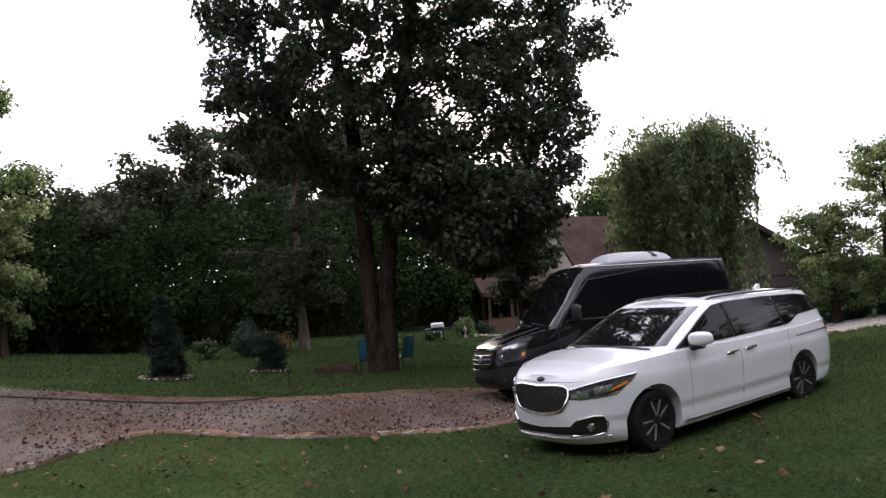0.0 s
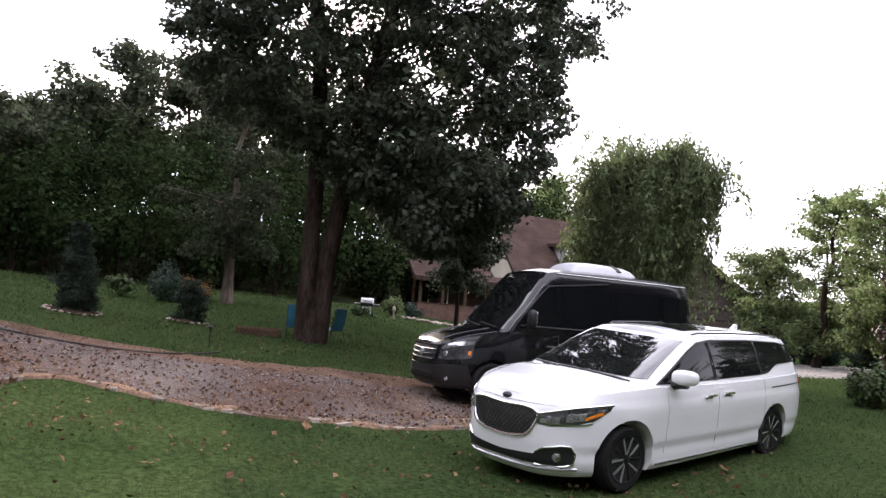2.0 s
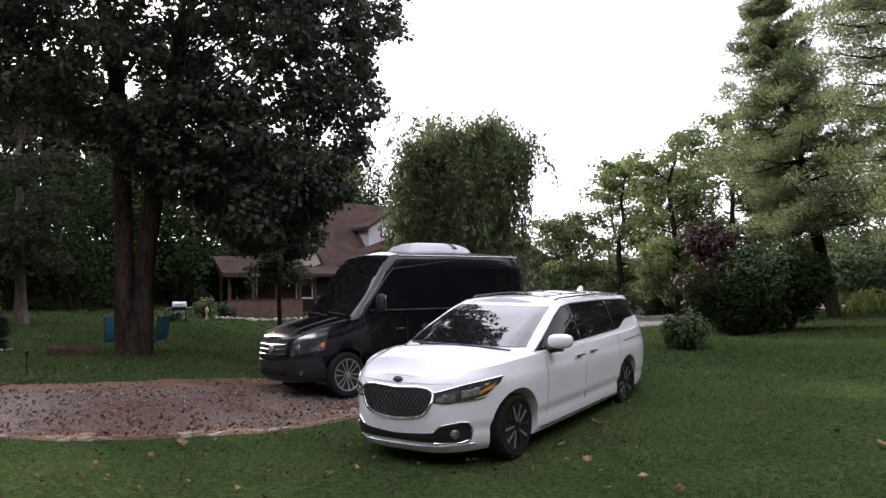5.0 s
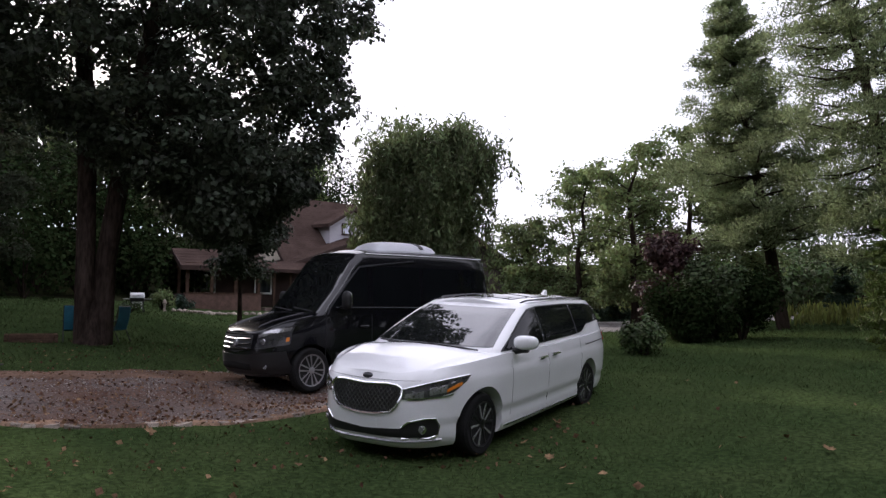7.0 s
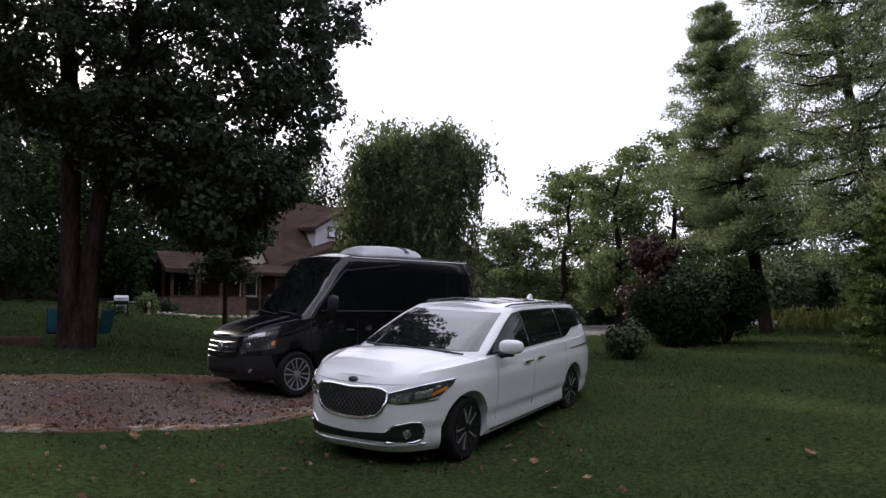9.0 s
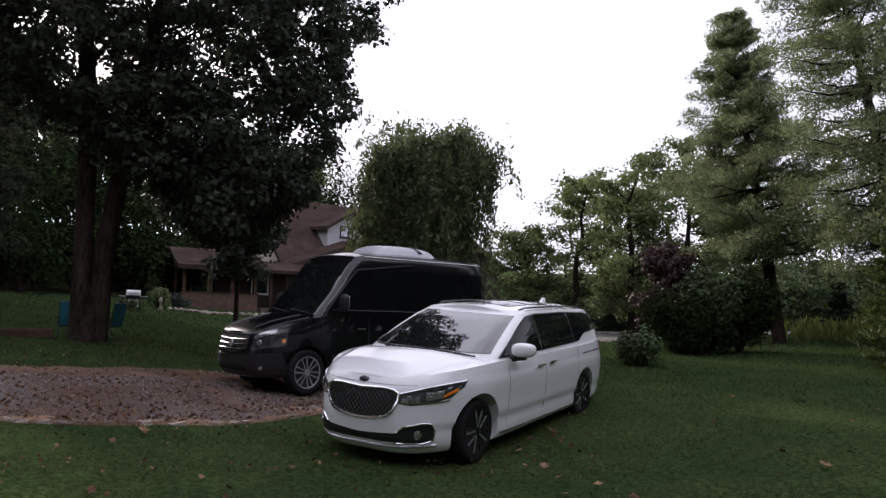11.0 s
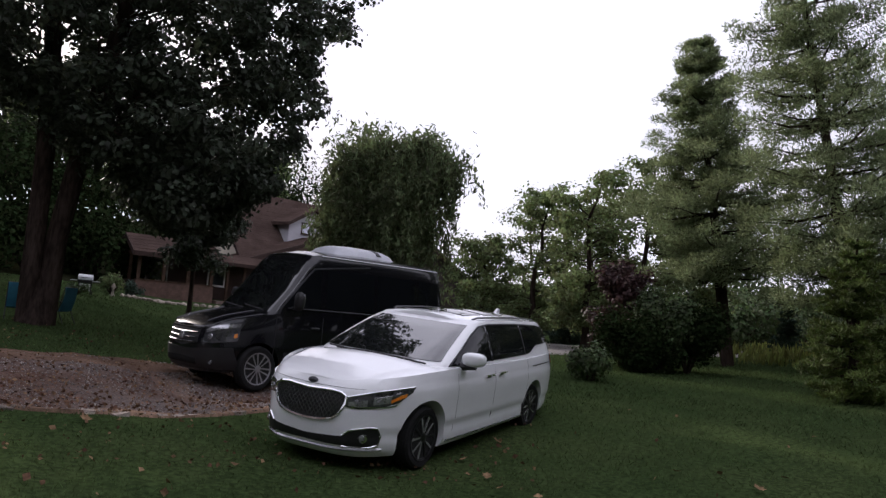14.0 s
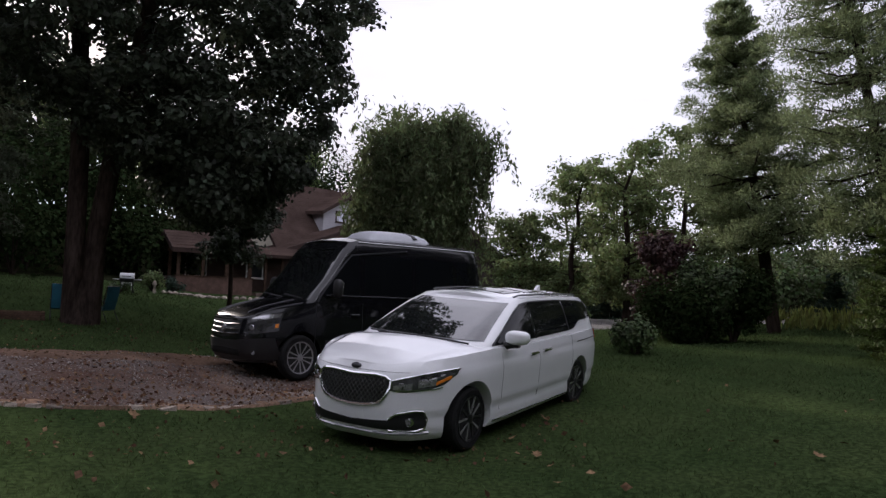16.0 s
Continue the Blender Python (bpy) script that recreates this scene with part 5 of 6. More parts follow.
    part("grille", low.on_front(-0.50, 0.50, [(0, 0.66), (0.5, 0.74)], [(0, 0.955), (0.5, 0.95)], 0.006, 20, 6), PLASTIC, ob, "black grille with chrome slats")
    for z in (0.73, 0.81, 0.89):
        part("grille_slat", low.line_front([(y, z + 0.03 * abs(y)) for y in np.linspace(-0.47, 0.47, 13)], 0.012, 0.016), GRILLE_BAR, ob)
    disc(ob, "badge", low, 0, 0.83, 0.075, ALLOY, 0.03, shape)
    part("bumper", low.on_front(-0.88, 0.88, [(0, 0.31), (0.9, 0.33)], [(0, 0.62), (0.5, 0.64), (0.9, 0.70)], 0.02, 30, 6), PLASTIC, ob)
    part("lower_intake", low.on_front(-0.5, 0.5, [(0, 0.38), (0.5, 0.38)], [(0, 0.50), (0.5, 0.48)], 0.026, 18, 4), RUBBER, ob)
    part("bonnet_gap", low.line_front([(y, 0.975 + 0.03 * abs(y)) for y in np.linspace(-0.6, 0.6, 15)], 0.005, 0.0), RUBBER, body)
    for sgn in (-1, 1):
        for y0, slant in ((0.44, 0.12), (0.72, 0.16)):
            part("bonnet_crease", tubed([(x, sgn * (y0 + slant * (x + 0.75)), low.roof(x, y0 + slant * (x + 0.75)) + 0.002) for x in np.linspace(-0.78, 0.06, 8)], 0.014, 6), BLACK_PAINT, body)
        # Thin tube drawn in place of the reflection line below the windows.
        part("belt_glint", top.line_side([(x, 1.425) for x in np.linspace(0.5, 4.3, 12)], 0.009, sgn, 0.002), ALLOY_DARK, cabin)
    # rooftop air conditioner, in two humps with a dark seam
    def hump(x0, x1, h):
        bm = bmesh.new()
        rows = []
        for u in np.linspace(0, 1, 14):
            x = x0 + (x1 - x0) * u
            e = (1 - abs(2 * u - 1) ** 5) ** 0.5
            row = []
            for w in np.linspace(-1, 1, 15):
                y = 0.50 * w
                row.append(bm.verts.new((x, y, top.roof(x, y) - 0.02 + (h + 0.02) * max(0, e) * (1 - abs(w) ** 4) ** 0.5)))
            rows.append(row)
        for a, b in zip(rows, rows[1:]):
            for j in range(14):
                bm.faces.new((a[j], b[j], b[j + 1], a[j + 1]))
        return bm
    ac = part("air_conditioner", hump(1.75, 3.35, 0.15), AC_GREY, ob, "pale grey rooftop air conditioner")
    bm = bmesh.new()
    sheet(bm, lambda u, v: ((2.75 + 0.10 * u + 0.10 * v * v, 0.47 * v, top.roof(2.75, 0.5 * v) + 0.148 * (1 - abs(v * 0.95) ** 4) ** 0.5 + 0.002), Vector((0, 0, 1))), [0, 0.5, 1], list(np.linspace(-1, 1, 13)), 0.008)
    part("vent_slot", bm, PLASTIC, ac)
    # Pale alloy tube stands in for the sky's reflection along the roof edge.
    for sgn in (-1, 1):
        part("roof_edge_glint", tubed([(x, sgn * (top.side(x, 2.38) + 0.004), 2.385) for x in np.linspace(1.25, 4.35, 9)], 0.014, 6), ALLOY, cabin)
    for x in (0.0, 3.4):
        for sgn in (-1, 1):
            wheel(ob, (x, sgn * 0.855, 0.375), 0.375, 0.235, sgn, 6, shape, ALLOY, ALLOY)
    part("underbody", boxed(-0.7, -0.6, 0.3, 4.4, 0.6, 0.7), PLASTIC, ob)
    return ob


minivan()
camper_van()


# ---- house ----
def gable_walls(x0, x1, y0, y1, eave, ridge, along="x"):
    """Four thick walls with pointed ends, as one body; the ridge runs along x or y."""
    bm = bmesh.new()
    if along == "x":
        ym = (y0 + y1) / 2
        prism(bm, [(y0, -0.6), (y1, -0.6), (y1, eave), (ym, ridge), (y0, eave)], "x", x0, x1)
    else:
        xm = (x0 + x1) / 2
        prism(bm, [(x0, -0.6), (x1, -0.6), (x1, eave), (xm, ridge), (x0, eave)], "y", y0, y1)
    return bm


def gable_roof(parent, x0, x1, y0, y1, eave, ridge, along="x", over=0.4, thick=0.16, material=SHINGLE_BASE):
    """Two slopes with verge boards; each slope carries raised shingle courses."""
    lo, hi = (y0, y1) if along == "x" else (x0, x1)
    a0, a1 = (x0 - over, x1 + over) if along == "x" else (y0 - over, y1 + over)
    mid = (lo + hi) / 2
    run = mid - lo
    drop = (ridge - eave) / run * over
    for sgn in (-1, 1):
        edge, ze = mid + sgn * (run + over), eave - drop
        bm = bmesh.new()
        prism(bm, [(mid, ridge), (mid, ridge + thick), (edge, ze + thick), (edge, ze)], "x" if along == "x" else "y", a0, a1)
        slope = part("roof_slope", bm, material, parent, "brown shingled roof slope", soft=0)
        n = int(math.hypot(run + over, ridge - ze) / 0.42)
        bm = bmesh.new()
        for k in range(n):
            f0, f1 = k / n, (k + 1) / n + 0.01
            pts = []
            for f, up in ((f0, 0.003), (f1, 0.014)):
                w = mid + sgn * (run + over) * f
                z = ridge + thick + (ze - ridge) * f + up
                pts.append((w, z))
            prism(bm, [pts[0], pts[1], (pts[1][0], pts[1][1] - 0.03)], "x" if along == "x" else "y", a0 + 0.01, a1 - 0.01)
        tagged(part("shingle_course", bm, material, slope, soft=0), kind="stuff")
        for a in (a0 - 0.05, a1 + 0.01):
            bm = bmesh.new()
            prism(bm, [(mid, ridge - 0.12), (mid, ridge + thick + 0.02), (edge, ze + thick + 0.02), (edge, ze - 0.12)], "x" if along == "x" else "y", a, a + 0.04)
            part("verge_board", bm, FASCIA, slope, soft=0)
        bm = bmesh.new()
        if along == "x":
            box(bm, a0, edge + (0 if sgn > 0 else -0.05), ze - 0.10, a1, edge + (0.05 if sgn > 0 else 0), ze + thick)
        else:
            box(bm, edge + (0 if sgn > 0 else -0.05), a0, ze - 0.10, edge + (0.05 if sgn > 0 else 0), a1, ze + thick)
        part("eaves_board", bm, FASCIA, slope, soft=0)


def window(parent, x, y, z, w, h, glass=WINDOW, frame=WHITE_TRIM, name="window"):
    """A framed window on a wall that looks to -y; x, z: its middle."""
    bm = bmesh.new()
    t = 0.08
    for a in ((x - w / 2 - t, z - h / 2 - t, x + w / 2 + t, z - h / 2), (x - w / 2 - t, z + h / 2, x + w / 2 + t, z + h / 2 + t), (x - w / 2 - t, z - h / 2, x - w / 2, z + h / 2), (x + w / 2, z - h / 2, x + w / 2 + t, z + h / 2)):
        box(bm, a[0], y - 0.05, a[1], a[2], y + 0.02, a[3])
    win = part(name, bm, frame, parent, soft=0)
    part("pane", boxed(x - w / 2, y - 0.02, z - h / 2, x + w / 2, y + 0.01, z + h / 2), glass, win, soft=0)
    part("sill", boxed(x - w / 2 - 0.12, y - 0.1, z - h / 2 - 0.12, x + w / 2 + 0.12, y + 0.02, z - h / 2 - t), frame, win, soft=0)
    return win


def clap(parent, x0, x1, z0, z1, y, material, step=0.22):
    """Lapped boards on a wall that looks to -y."""
    bm = bmesh.new()
    z = z0
    while z < z1:
        prism(bm, [(y - 0.004, min(z + step, z1)), (y - 0.028, z), (y + 0.01, z), (y + 0.01, min(z + step, z1))], "x", x0, x1)
        z += step
    tagged(part("lap_board", bm, material, parent, soft=0), kind="stuff")


def house():
    ob = thing("house", pose(24.32, 26.68, 0.93, 0, 0, -8) @ Matrix.Scale(0.8, 4), "brown-roofed house with cream gable and grey dormer", "house")
    wall = part("wall", gable_walls(0, 12, 0, 8, 3.3, 8.0), CREAM, ob, "cream gable wall", soft=0)
    gable_roof(ob, 0, 12, 0, 8, 3.3, 8.0)
    # dormer on the front slope
    bm = bmesh.new()
    prism(bm, [(4.1, 4.3), (8.1, 4.3), (8.1, 6.2), (6.1, 7.3), (4.1, 6.2)], "y", 0.75, 3.4)
    dormer = part("dormer", bm, SIDING, ob, "grey dormer with a small window", soft=0)
    clap(dormer, 4.11, 8.09, 4.35, 6.15, 0.75, SIDING)
    gable_roof(dormer_roof(ob), 4.1, 8.1, 0.75, 3.9, 6.2, 7.3, along="y", over=0.42, thick=0.13)
    window(ob, 5.6, 0.72, 5.85, 0.62, 0.66, WINDOW_PALE, FASCIA, "dormer_window")
    # lower wing that comes forward
    part("wing_wall", gable_walls(-1.6, 12.6, -1.5, 1.0, 2.8, 5.1, along="y"), ROSE, ob, "rosy brown shingled gable", soft=0)
    gable_roof(ob, -1.6, 12.6, -1.5, 0.5, 2.8, 5.1, along="y", over=0.3, thick=0.10)
    clap(ob, -1.58, 12.58, 0.2, 2.8, -1.5, ROSE)
    window(ob, 3.0, -1.53, 1.7, 1.1, 1.2)
    window(ob, 7.0, -1.53, 1.7, 1.6, 1.2)
    # upper gable window on the cream end
    bm = boxed(-0.04, 3.5, 4.4, 0.02, 4.3, 5.6)
    win = part("window", bm, FASCIA, ob, soft=0)
    part("pane", boxed(-0.06, 3.58, 4.48, -0.03, 4.22, 5.52), WINDOW, win, soft=0)
    return ob


def dormer_roof(parent):
    ob = new("dormer_roof")
    ob.parent = parent
    return ob


def porch():
    ob = thing("porch", pose(15.58, 23.82, 1.06, 0, 0, -25) @ Matrix.Scale(0.74, 4), "dark timber porch on a low brick wall", "porch")
    gable_roof(ob, 0, 4.4, 0, 4.6, 2.55, 3.5, over=0.35)
    for x, y in ((0.1, 0.1), (1.5, 0.1), (2.9, 0.1), (4.3, 0.1), (0.1, 2.3), (0.1, 4.5), (4.3, 4.5)):
        part("post", boxed(x - 0.09, y - 0.09, -0.3, x + 0.09, y + 0.09, 2.75, bevel=0.015), TIMBER, ob, soft=0)
    part("beam", boxed(-0.05, 0.0, 2.45, 4.45, 0.2, 2.75), TIMBER, ob, soft=0)
    part("beam", boxed(0.0, 0.2, 2.45, 0.2, 4.5, 2.75), TIMBER, ob, soft=0)
    part("low_wall", boxed(-0.04, -0.06, -0.4, 4.44, 0.18, 0.95), BRICK, ob, "red brick low wall", soft=0)
    part("low_wall", boxed(-0.04, 0.18, -0.4, 0.2, 4.5, 0.95), BRICK, ob, soft=0)
    part("coping", boxed(-0.08, -0.1, 0.95, 4.48, 0.22, 1.02), TIMBER, ob, soft=0)
    # The dark fascia colour carries the shade of the deep porch roof.
    part("back_wall", boxed(0.2, 4.5, -0.4, 8.5, 4.7, 3.1), FASCIA, ob, "boarded wall coloured dark for the porch shade", soft=0)
    for x in (5.3, 6.4, 7.5):
        part("post", boxed(x - 0.08, 3.4, -0.3, x + 0.08, 3.56, 2.75, bevel=0.015), TIMBER, ob, soft=0)
    gable_roof(ob, 4.8, 8.5, 3.2, 4.7, 2.6, 3.0, over=0.2, thick=0.10)
    window(ob, 6.0, 4.5, 1.7, 1.0, 1.2)
    window(ob, 2.2, 4.5, 1.7, 1.2, 1.3)
    part("step", boxed(4.6, -0.4, -0.4, 6.0, 0.9, 0.15), MORTAR, ob, soft=0)
    return ob


def garage():
    ob = thing("garage", pose(22.12, 14.33, 0.80, 0, 0, -41) @ Matrix.Scale(0.774, 4), "garage wing with a steep brown gable roof", "garage")
    part("wall", gable_walls(-2.7, 2.7, 0, 8, 3.1, 5.1, along="y"), TAN_SHADED, ob, soft=0)
    gable_roof(ob, -2.7, 2.7, 0, 8, 3.1, 5.1, along="y", over=0.55)
    clap(ob, -2.69, 2.69, 0.1, 3.05, 0.0, TAN_SHADED)
    door = part("garage_door", boxed(0.1, -0.06, -0.2, 2.3, 0.02, 2.3), FASCIA, ob, "dark panelled garage door", soft=0)
    for k in range(4):
        part("door_panel", boxed(0.16, -0.085, 0.02 + k * 0.56, 2.24, -0.055, 0.5 + k * 0.56), TAN_SHADED, door, soft=0)
    part("post", boxed(3.05, -0.40, -0.4, 3.14, -0.31, 2.85), TAN_SHADED, ob, "slim corner post", soft=0)
    return ob


house()
porch()
garage()


# ---- things on the lawn ----
def garden_chair(x, y, rz, label):
    ob = thing("garden_chair", pose(*on(x, y), 0, 0, rz) @ Matrix.Scale(0.75, 4), label, "garden chair", "chairs under the tree")
    for sx in (-0.27, 0.27):
        part("leg", tubed([(sx, -0.30, 0), (sx, -0.26, 0.40), (sx, -0.1, 0.60), (sx, 0.22, 0.60)], 0.014), DARK_METAL, ob)
        part("leg", tubed([(sx, 0.34, 0), (sx, 0.16, 0.36), (sx, 0.30, 1.02)], 0.014), DARK_METAL, ob)
        part("armrest", boxed(sx - 0.03, -0.16, 0.60, sx + 0.03, 0.24, 0.625, bevel=0.008), DARK_METAL, ob)
    bm = bmesh.new()
    sheet(bm, lambda u, v: ((u, -0.28 + 0.5 * v, 0.42 - 0.07 * math.sin(math.pi * v) - 0.04 * v), Vector((0, 0, 1))), [-0.26, -0.1, 0.1, 0.26], list(np.linspace(0, 1, 7)), 0.006)
    part("seat", bm, TEAL, ob, "teal sling seat")
    bm = bmesh.new()
    sheet(bm, lambda u, v: ((u, 0.18 + 0.13 * v + 0.03 * math.sin(math.pi * v), 0.38 + 0.64 * v), Vector((0, -1, 0.2))), [-0.26, -0.1, 0.1, 0.26], list(np.linspace(0, 1, 7)), 0.006)
    part("backrest", bm, TEAL, ob, "teal sling backrest")
    part("crossbar", tubed([(-0.27, 0.30, 1.02), (0.27, 0.30, 1.02)], 0.014), DARK_METAL, ob)
    part("crossbar", tubed([(-0.27, -0.27, 0.38), (0.27, -0.27, 0.38)], 0.014), DARK_METAL, ob)
    return ob


garden_chair(2.75, 10.95, 150, "teal sling chair with dark metal frame beside the trunk")
garden_chair(3.72, 10.95, 200, "teal sling chair with dark metal frame beside the trunk")


def barbecue(x, y):
    ob = thing("barbecue", pose(*on(x, y), 0, 0, -40) @ Matrix.Scale(0.5, 4), "pale barbecue with a rounded lid on a cart", "barbecue")
    bm = bmesh.new()
    prism(bm, [(-0.28 + 0.0, 0.0)] + [(0.28 * math.cos(a), 0.34 * math.sin(a)) for a in np.linspace(math.pi, 0, 11)], "x", -0.42, 0.42)
    bm.transform(Matrix.Translation((0, 0, 0.92)))
    lid = part("lid", bm, ENAMEL, ob, "pale domed lid")
    part("lid_handle", tubed([(-0.25, -0.30, 1.05), (-0.25, -0.34, 1.06), (0.25, -0.34, 1.06), (0.25, -0.30, 1.05)], 0.015, 6), DARK_METAL, lid)
    part("firebox", boxed(-0.42, -0.28, 0.70, 0.42, 0.28, 0.92, bevel=0.02), DARK_METAL, ob)
    for sx in (-1, 1):
        part("side_shelf", boxed(*sorted((sx * 0.43, sx * 0.85))[:1], -0.24, 0.84, sorted((sx * 0.43, sx * 0.85))[1], 0.24, 0.88, bevel=0.008), ENAMEL, ob)
        part("wheel_disc", tubed([(sx * 0.40, 0.2, 0.11), (sx * 0.46, 0.2, 0.11)], 0.11, 14), RUBBER, ob)
        for sy in (-0.22, 0.22):
            part("leg", boxed(sx * 0.36 - 0.02, sy - 0.02, 0, sx * 0.36 + 0.02, sy + 0.02, 0.72), DARK_METAL, ob)
    part("cabinet_panel", boxed(-0.30, -0.24, 0.2, 0.30, 0.22, 0.68, bevel=0.01), ENAMEL, ob, "pale cabinet panel")
    return ob


barbecue(9.06, 17.84)


def boulder(name, x, y, r, seed, parent=None, material=EDGE_STONE, squash=0.6, dz=0.0):
    rng = np.random.default_rng(seed)
    bm = bmesh.new()
    vs = bmesh.ops.create_icosphere(bm, subdivisions=1, radius=1.0)["verts"]
    sx, sy, sz = r * rng.uniform(0.8, 1.3), r * rng.uniform(0.7, 1.1), r * squash * rng.uniform(0.8, 1.2)
    a = rng.uniform(0, 3.1)
    for v in vs:
        p = v.co * rng.uniform(0.85, 1.12)
        px, py = p.x * sx, p.y * sy
        v.co = (px * math.cos(a) - py * math.sin(a), px * math.sin(a) + py * math.cos(a), p.z * sz)
    ob = part(name, bm, material, parent, soft=50)
    ob.location = on(x, y, dz + r * squash * 0.4) if parent is None else (x, y, dz)
    return ob


def mulch_ring(x, y, r, seed):
    ob = thing("mulch_ring", pose(*on(x, y)), "round mulch bed edged with small stones", "flower bed", "mulch rings")
    rng = np.random.default_rng(seed)
    bm = bmesh.new()
    rings = []
    for k, f in enumerate((0.0, 0.4, 0.8, 1.0)):
        rings.append([bm.verts.new((r * f * math.cos(q), r * f * math.sin(q), 0.10 * (1 - f) + float(height(x + r * f * math.cos(q), y + r * f * math.sin(q)) - height(x, y)) + 0.02)) for q in np.linspace(0, 2 * math.pi, 24, endpoint=False)] if f else [bm.verts.new((0, 0, 0.12))])
    for k in range(24):
        bm.faces.new((rings[0][0], rings[1][k], rings[1][(k + 1) % 24]))
        for a, b in zip(rings[1:], rings[2:]):
            bm.faces.new((a[k], b[k], b[(k + 1) % 24], a[(k + 1) % 24]))
    part("mulch", bm, MULCH, ob)
    n = int(2 * math.pi * r / 0.14)
    for k in range(n):
        q = 2 * math.pi * k / n
        sx, sy = (r + 0.03) * math.cos(q), (r + 0.03) * math.sin(q)
        boulder("stone", sx, sy, 0.045 * rng.uniform(0.7, 1.3), seed * 100 + k, ob, dz=float(height(x + sx, y + sy) - height(x, y)) + 0.03)


mulch_ring(-1.82, 11.96, 0.52, 5)
mulch_ring(0.87, 12.59, 0.42, 6)


def stone_edging():
    """Pale flat stones set end to end along the edge of the drive."""
    ob = thing("stone_edging", pose(0, 0, 0), "pale flat stones edging the gravel drive", "edging")
    rng = np.random.default_rng(77)
    pts = [Vector((x, y, 0)) for x, y in DRIVE_NEAR[3:14]]
    meshes = []
    for k in range(5):
        bm = boxed(-0.05 - 0.01 * k, -0.03, -0.05, 0.05 + 0.01 * k, 0.03 + 0.003 * k, 0.012, bevel=0.008)
        for v in bm.verts:
            v.co += Vector(rng.normal(0, 0.006, 3))
        me = bpy.data.meshes.new("stone")
        bm.to_mesh(me)
        bm.free()
        me.materials.append(EDGE_STONE)
        meshes.append(me)
    n = 0
    for a, b in zip(pts, pts[1:]):
        ln, turn = (b - a).length, math.degrees(math.atan2(b.y - a.y, b.x - a.x))
        s = 0.1
        while s < ln:
            p = a + (b - a) * (s / ln) + Vector((rng.normal(0, 0.015), rng.normal(0, 0.015), 0))
            if rng.random() < 0.6:
                st = new("stone", meshes[n % 5])
                st.parent = ob
                st.matrix_local = pose(p.x, p.y, float(height(p.x, p.y)) + 0.03, rng.normal(0, 4), rng.normal(0, 4), turn + rng.normal(0, 6))
            n += 1
            s += 0.19


def timber_bed():
    x, y = 1.95, 11.15
    ob = thing("raised_bed", pose(*on(x, y), 0, 0, -28) @ Matrix.Scale(0.68, 4), "low raised bed edged with old timbers", "raised bed")
    for k in range(2):
        part("timber", boxed(-0.60, -0.42, 0.13 * k - 0.02, 0.60, -0.30, 0.13 * k + 0.10, bevel=0.012), TIMBER, ob, soft=0)
        part("timber", boxed(-0.60, 0.30, 0.13 * k - 0.02, 0.60, 0.42, 0.13 * k + 0.10, bevel=0.012), TIMBER, ob, soft=0)
        part("timber", boxed(-0.72, -0.42, 0.13 * k - 0.02, -0.61, 0.42, 0.13 * k + 0.10, bevel=0.012), TIMBER, ob, soft=0)
        part("timber", boxed(0.61, -0.42, 0.13 * k - 0.02, 0.72, 0.42, 0.13 * k + 0.10, bevel=0.012), TIMBER, ob, soft=0)
    part("soil", boxed(-0.59, -0.29, -0.05, 0.59, 0.29, 0.16), MULCH, ob, soft=0)


timber_bed()
stone_edging()

# the stone-edged bed before the porch
for k in range(26):
    f = k / 25
    bx = 12.4 + 5.4 * f + 0.2 * math.sin(f * 9)
    by = 20.4 - 1.1 * f + 0.6 * math.sin(f * math.pi)
    tagged(boulder("edging_stone", bx, by, 0.125 + 0.04 * (k * 7 % 3) / 2, 900 + k), "pale rough edging stone of the porch bed", "stone", "edging stones")
shrub(11.81, 20.24, 0.76, 0.41, 81, LEAF_PALE_LIT, "small bright green shrub by the porch", 0.09, 1300)
shrub(13.5, 21.3, 0.62, 0.32, 82, NEEDLE_DARK, "small dark shrub in the porch bed", 0.09, 900)
shrub(8.63, 17.64, 0.38, 0.26, 84, LEAF_BUSH, "small dark potted plant beside the barbecue", 0.07, 500)


def ornament(x, y):
    ob = thing("garden_ornament", pose(*on(x, y)) @ Matrix.Scale(0.5, 4), "small pale garden ornament on a pedestal", "ornament")
    bm = bmesh.new()
    lathe(bm, [(0.16, 0), (0.12, 0.08), (0.07, 0.35), (0.10, 0.55), (0.17, 0.6), (0.12, 0.75), (0.05, 0.9)], 14, "Z")
    part("pedestal", bm, EDGE_STONE, ob)


ornament(11.33, 19.5)


def stake_light(x, y):
    ob = thing("path_light", pose(*on(x, y)) @ Matrix.Scale(0.6, 4), "slim dark stake light at the gravel's edge", "path light")
    part("stake", tubed([(0, 0, -0.1), (0, 0, 0.52)], 0.018, 8), DARK_METAL, ob)
    bm = bmesh.new()
    lathe(bm, [(0.04, 0.50), (0.05, 0.60), (0.09, 0.62), (0.02, 0.68)], 12, "Z")
    part("lamp_head", bm, DARK_METAL, ob)


stake_light(-0.36, 8.32)


def hose():
    pts = []
    for k in range(40):
        f = k / 39
        x = -6.6 + 6.07 * f
        y = 9.25 - 1.65 * f + 0.6 * math.sin(f * 6.0) - 0.93 * math.sin(f * math.pi)
        pts.append((x, y, float(height(x, y)) + 0.055))
    ob = part("garden_hose", tubed(pts, 0.017, 6), HOSE, None)
    tagged(ob, "dark garden hose lying along the gravel", "hose")


hose()

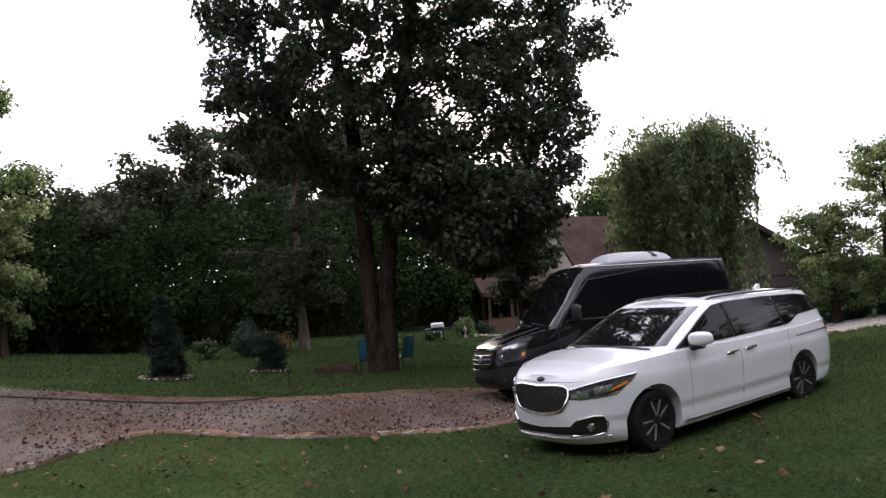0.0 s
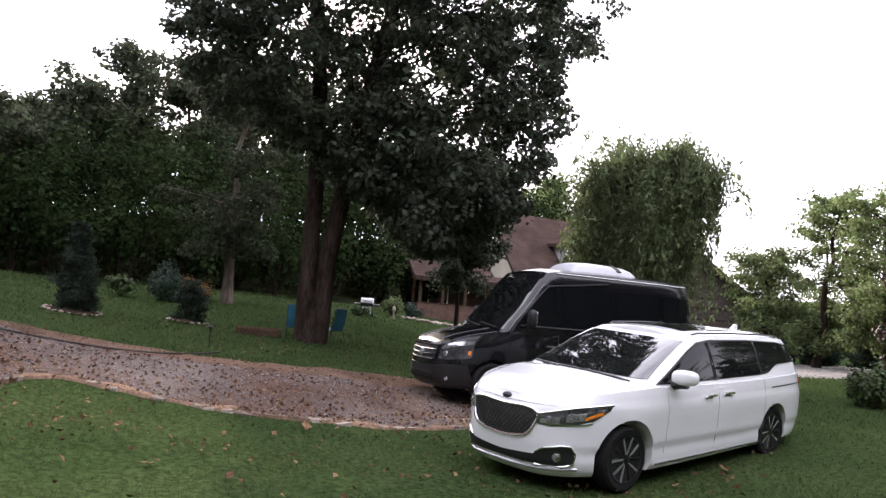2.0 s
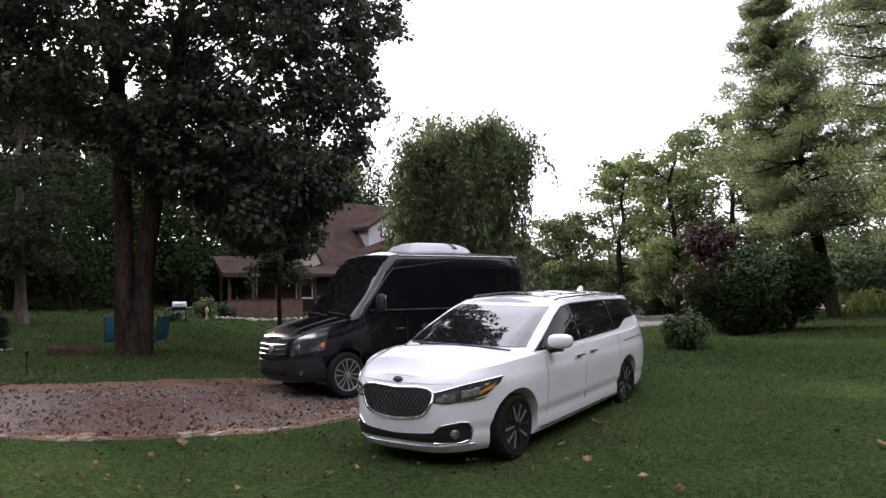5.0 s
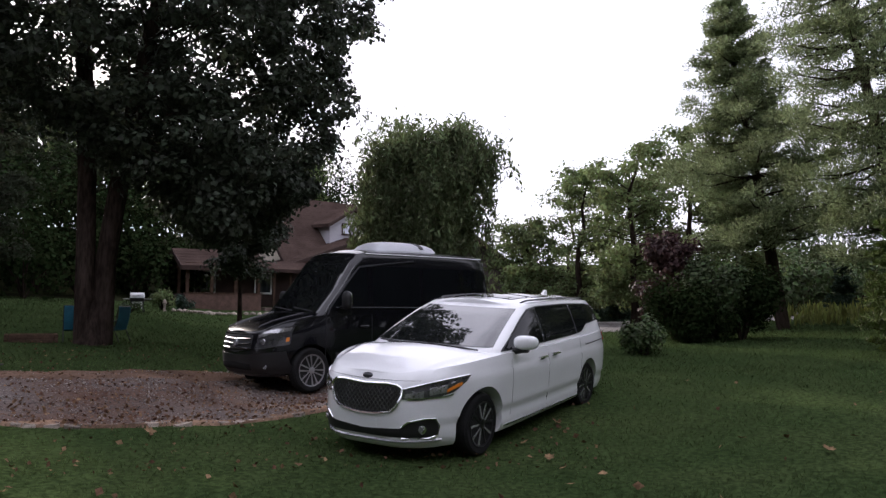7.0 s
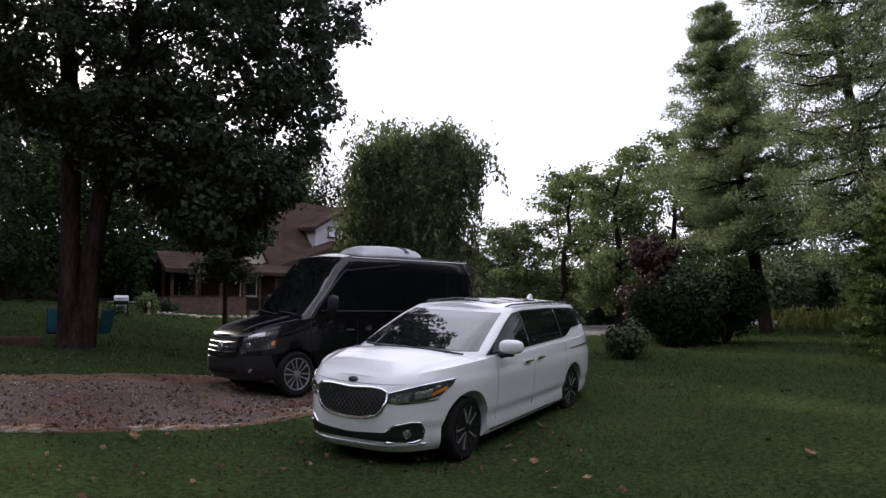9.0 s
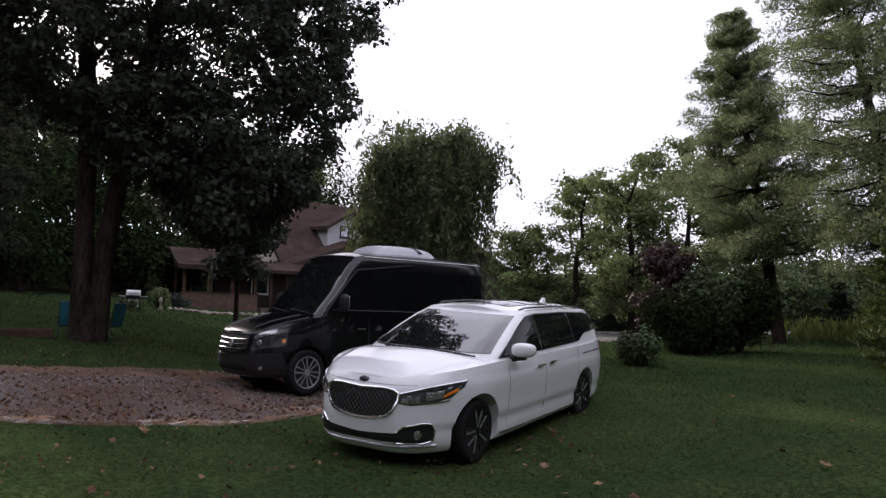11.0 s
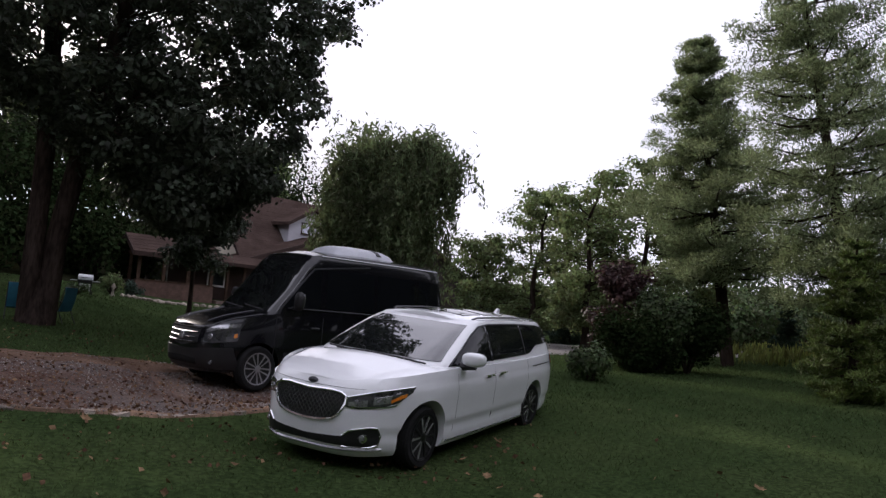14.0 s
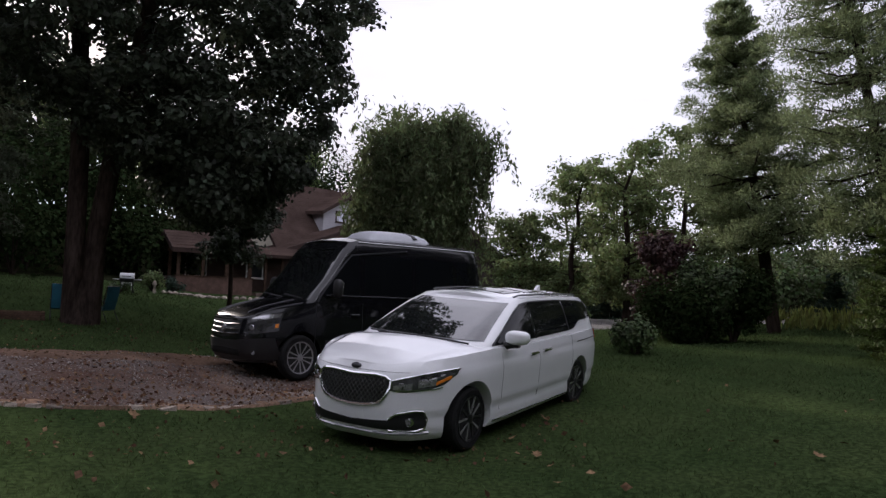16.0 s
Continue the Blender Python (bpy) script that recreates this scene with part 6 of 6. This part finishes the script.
# ---- small stuff ----
def inside(px, py, near, far):
    """True where points lie on the gravel: between its two edges."""
    poly = np.array(near + far[::-1], float)
    hit = np.zeros(len(px), bool)
    j = len(poly) - 1
    for i in range(len(poly)):
        (xi, yi), (xj, yj) = poly[i], poly[j]
        cross = ((yi > py) != (yj > py)) & (px < (xj - xi) * (py - yi) / (yj - yi + 1e-12) + xi)
        hit ^= cross
        j = i
    return hit


def scatter(rng, n, d0, d1, a0, a1):
    """Points round the lawn by distance and bearing, denser near the path of the walk."""
    d = d0 + (d1 - d0) * rng.random(n) ** 1.3
    a = np.radians(rng.uniform(a0, a1, n))
    return -6.9 + d * np.sin(a), -6.0 + d * np.cos(a)


def grass():
    rng = np.random.default_rng(8)
    d = 0.4 + 34 * rng.random(360000) ** 1.8
    a = np.radians(rng.uniform(-30, 118, len(d)))
    x, y = -6.9 + d * np.sin(a), -6.0 + d * np.cos(a)
    keep = ~inside(x, y, DRIVE_NEAR, DRIVE_FAR)
    x, y = x[keep], y[keep]
    n = len(x)
    far = np.clip(np.hypot(x + 6.9, y + 6) / 12, 0.7, 2.6)
    h = rng.uniform(0.02, 0.060, n) * far ** 0.5
    w = rng.uniform(0.004, 0.008, n) * far
    a = rng.uniform(0, 2 * math.pi, n)
    z = height(x, y)
    dx, dy = np.cos(a) * w, np.sin(a) * w
    lx, ly = rng.normal(0, 0.9, n) * h, rng.normal(0, 0.9, n) * h
    v = np.stack([np.stack([x - dx, y - dy, z - 0.01], -1), np.stack([x + dx, y + dy, z - 0.01], -1), np.stack([x + lx, y + ly, z + h], -1)], 1).reshape(-1, 3)
    ob = arrays("grass", v, np.arange(n * 3).reshape(-1, 3), BLADE)
    tagged(ob, "short green grass blades of the lawn", "grass", kind="stuff")


def pebbles():
    rng = np.random.default_rng(9)
    x, y = scatter(rng, 60000, 6, 21, -14, 62)
    keep = inside(x, y, DRIVE_NEAR, DRIVE_FAR)
    x, y = x[keep], y[keep]
    n = len(x)
    r = rng.uniform(0.009, 0.024, n) * np.clip(np.hypot(x + 7, y + 6) / 14, 0.7, 1.2)
    base = np.array([(1, 0, 0), (0, 1, 0), (-1, 0, 0), (0, -1, 0), (0, 0, 0.7), (0, 0, -0.7)], float)
    tri = np.array([(0, 1, 4), (1, 2, 4), (2, 3, 4), (3, 0, 4), (1, 0, 5), (2, 1, 5), (3, 2, 5), (0, 3, 5)])
    a = rng.uniform(0, 6.28, n)
    p = base[None] * rng.uniform(0.6, 1.3, (n, 6, 1)) * r[:, None, None]
    q = np.stack([p[..., 0] * np.cos(a)[:, None] - p[..., 1] * np.sin(a)[:, None], p[..., 0] * np.sin(a)[:, None] + p[..., 1] * np.cos(a)[:, None], p[..., 2]], -1)
    q += np.stack([x, y, height(x, y) + 0.035], -1)[:, None]
    f = (np.arange(n)[:, None, None] * 6 + tri[None]).reshape(-1, 3)
    tagged(arrays("gravel_stones", q.reshape(-1, 3), f, STONE_M), "loose gravel stones on the drive", "gravel", kind="stuff")


def fallen(n, seed, d0, d1, a0, a1, size, name, label, gravel_share):
    rng = np.random.default_rng(seed)
    x, y = scatter(rng, n * 4, d0, d1, a0, a1)
    on_g = inside(x, y, DRIVE_NEAR, DRIVE_FAR)
    keep = np.where(on_g, rng.random(n * 4) < gravel_share, rng.random(n * 4) < 1 - gravel_share)
    x, y = x[keep][:n], y[keep][:n]
    p = np.stack([x, y, height(x, y) + 0.05], -1)
    m = len(p)
    ways = np.stack([rng.normal(0, 1, m), rng.normal(0, 1, m), rng.normal(0, 0.2, m)], -1)
    v, f = leaves_at(rng, p, size, "broad", ways)
    tagged(arrays(name, v, f, DEAD), label, "fallen leaves", kind="stuff")


def curled_leaf(x, y, seed, size):
    """One large brown leaf, cupped, lying on the grass."""
    rng = np.random.default_rng(seed)
    bm = bmesh.new()
    lobes = [(0.0, -0.5), (0.22, -0.30), (0.42, -0.32), (0.30, -0.05), (0.48, 0.12), (0.22, 0.22), (0.0, 0.55)]
    ring = lobes + [(-a, b) for a, b in lobes[1:-1]][::-1]
    c = bm.verts.new((0, 0, 0.0))
    vs = [bm.verts.new((a * size, b * size, size * (0.5 * a * a + 0.35 * b * b) + rng.uniform(0, 0.05) * size)) for a, b in ring]
    for k in range(len(vs)):
        bm.faces.new((c, vs[k], vs[(k + 1) % len(vs)]))
    ob = part("fallen_leaf", bm, DEAD, None)
    ob.matrix_world = pose(*on(x, y, 0.045), rng.uniform(-25, 25), rng.uniform(-25, 25), rng.uniform(0, 360))
    tagged(ob, "curled brown leaf lying on the grass", "leaf", "large fallen leaves")


grass()
pebbles()
fallen(4600, 12, 8, 20, 8, 62, 0.05, "leaf_litter", "brown leaves scattered on gravel and lawn", 0.90)
fallen(90, 13, 4, 13, 5, 80, 0.08, "scattered_leaves", "a few brown leaves scattered on the near lawn", 0.1)
LR = np.random.default_rng(14)
for k in range(20):
    ld, la = LR.uniform(4.6, 10.5), radians(LR.uniform(8, 76))
    curled_leaf(-6.9 + ld * math.sin(la), -6.0 + ld * math.cos(la), 1000 + k, LR.uniform(0.09, 0.15))


def meadow():
    rng = np.random.default_rng(15)
    n = 9000
    x, y = rng.uniform(19, 38, n), rng.uniform(-9.8, 0.8, n)
    z = height(x, y)
    p = np.stack([x, y, z + rng.uniform(0.05, 0.5, n)], -1)
    v, f = leaves_at(rng, p, 0.37, "needle", np.tile([0, 0, 1.5], (n, 1)))
    tagged(arrays("meadow_grass", v, f, MEADOW), "tall yellow-green meadow grass beyond the pines", "grass", kind="stuff")


meadow()
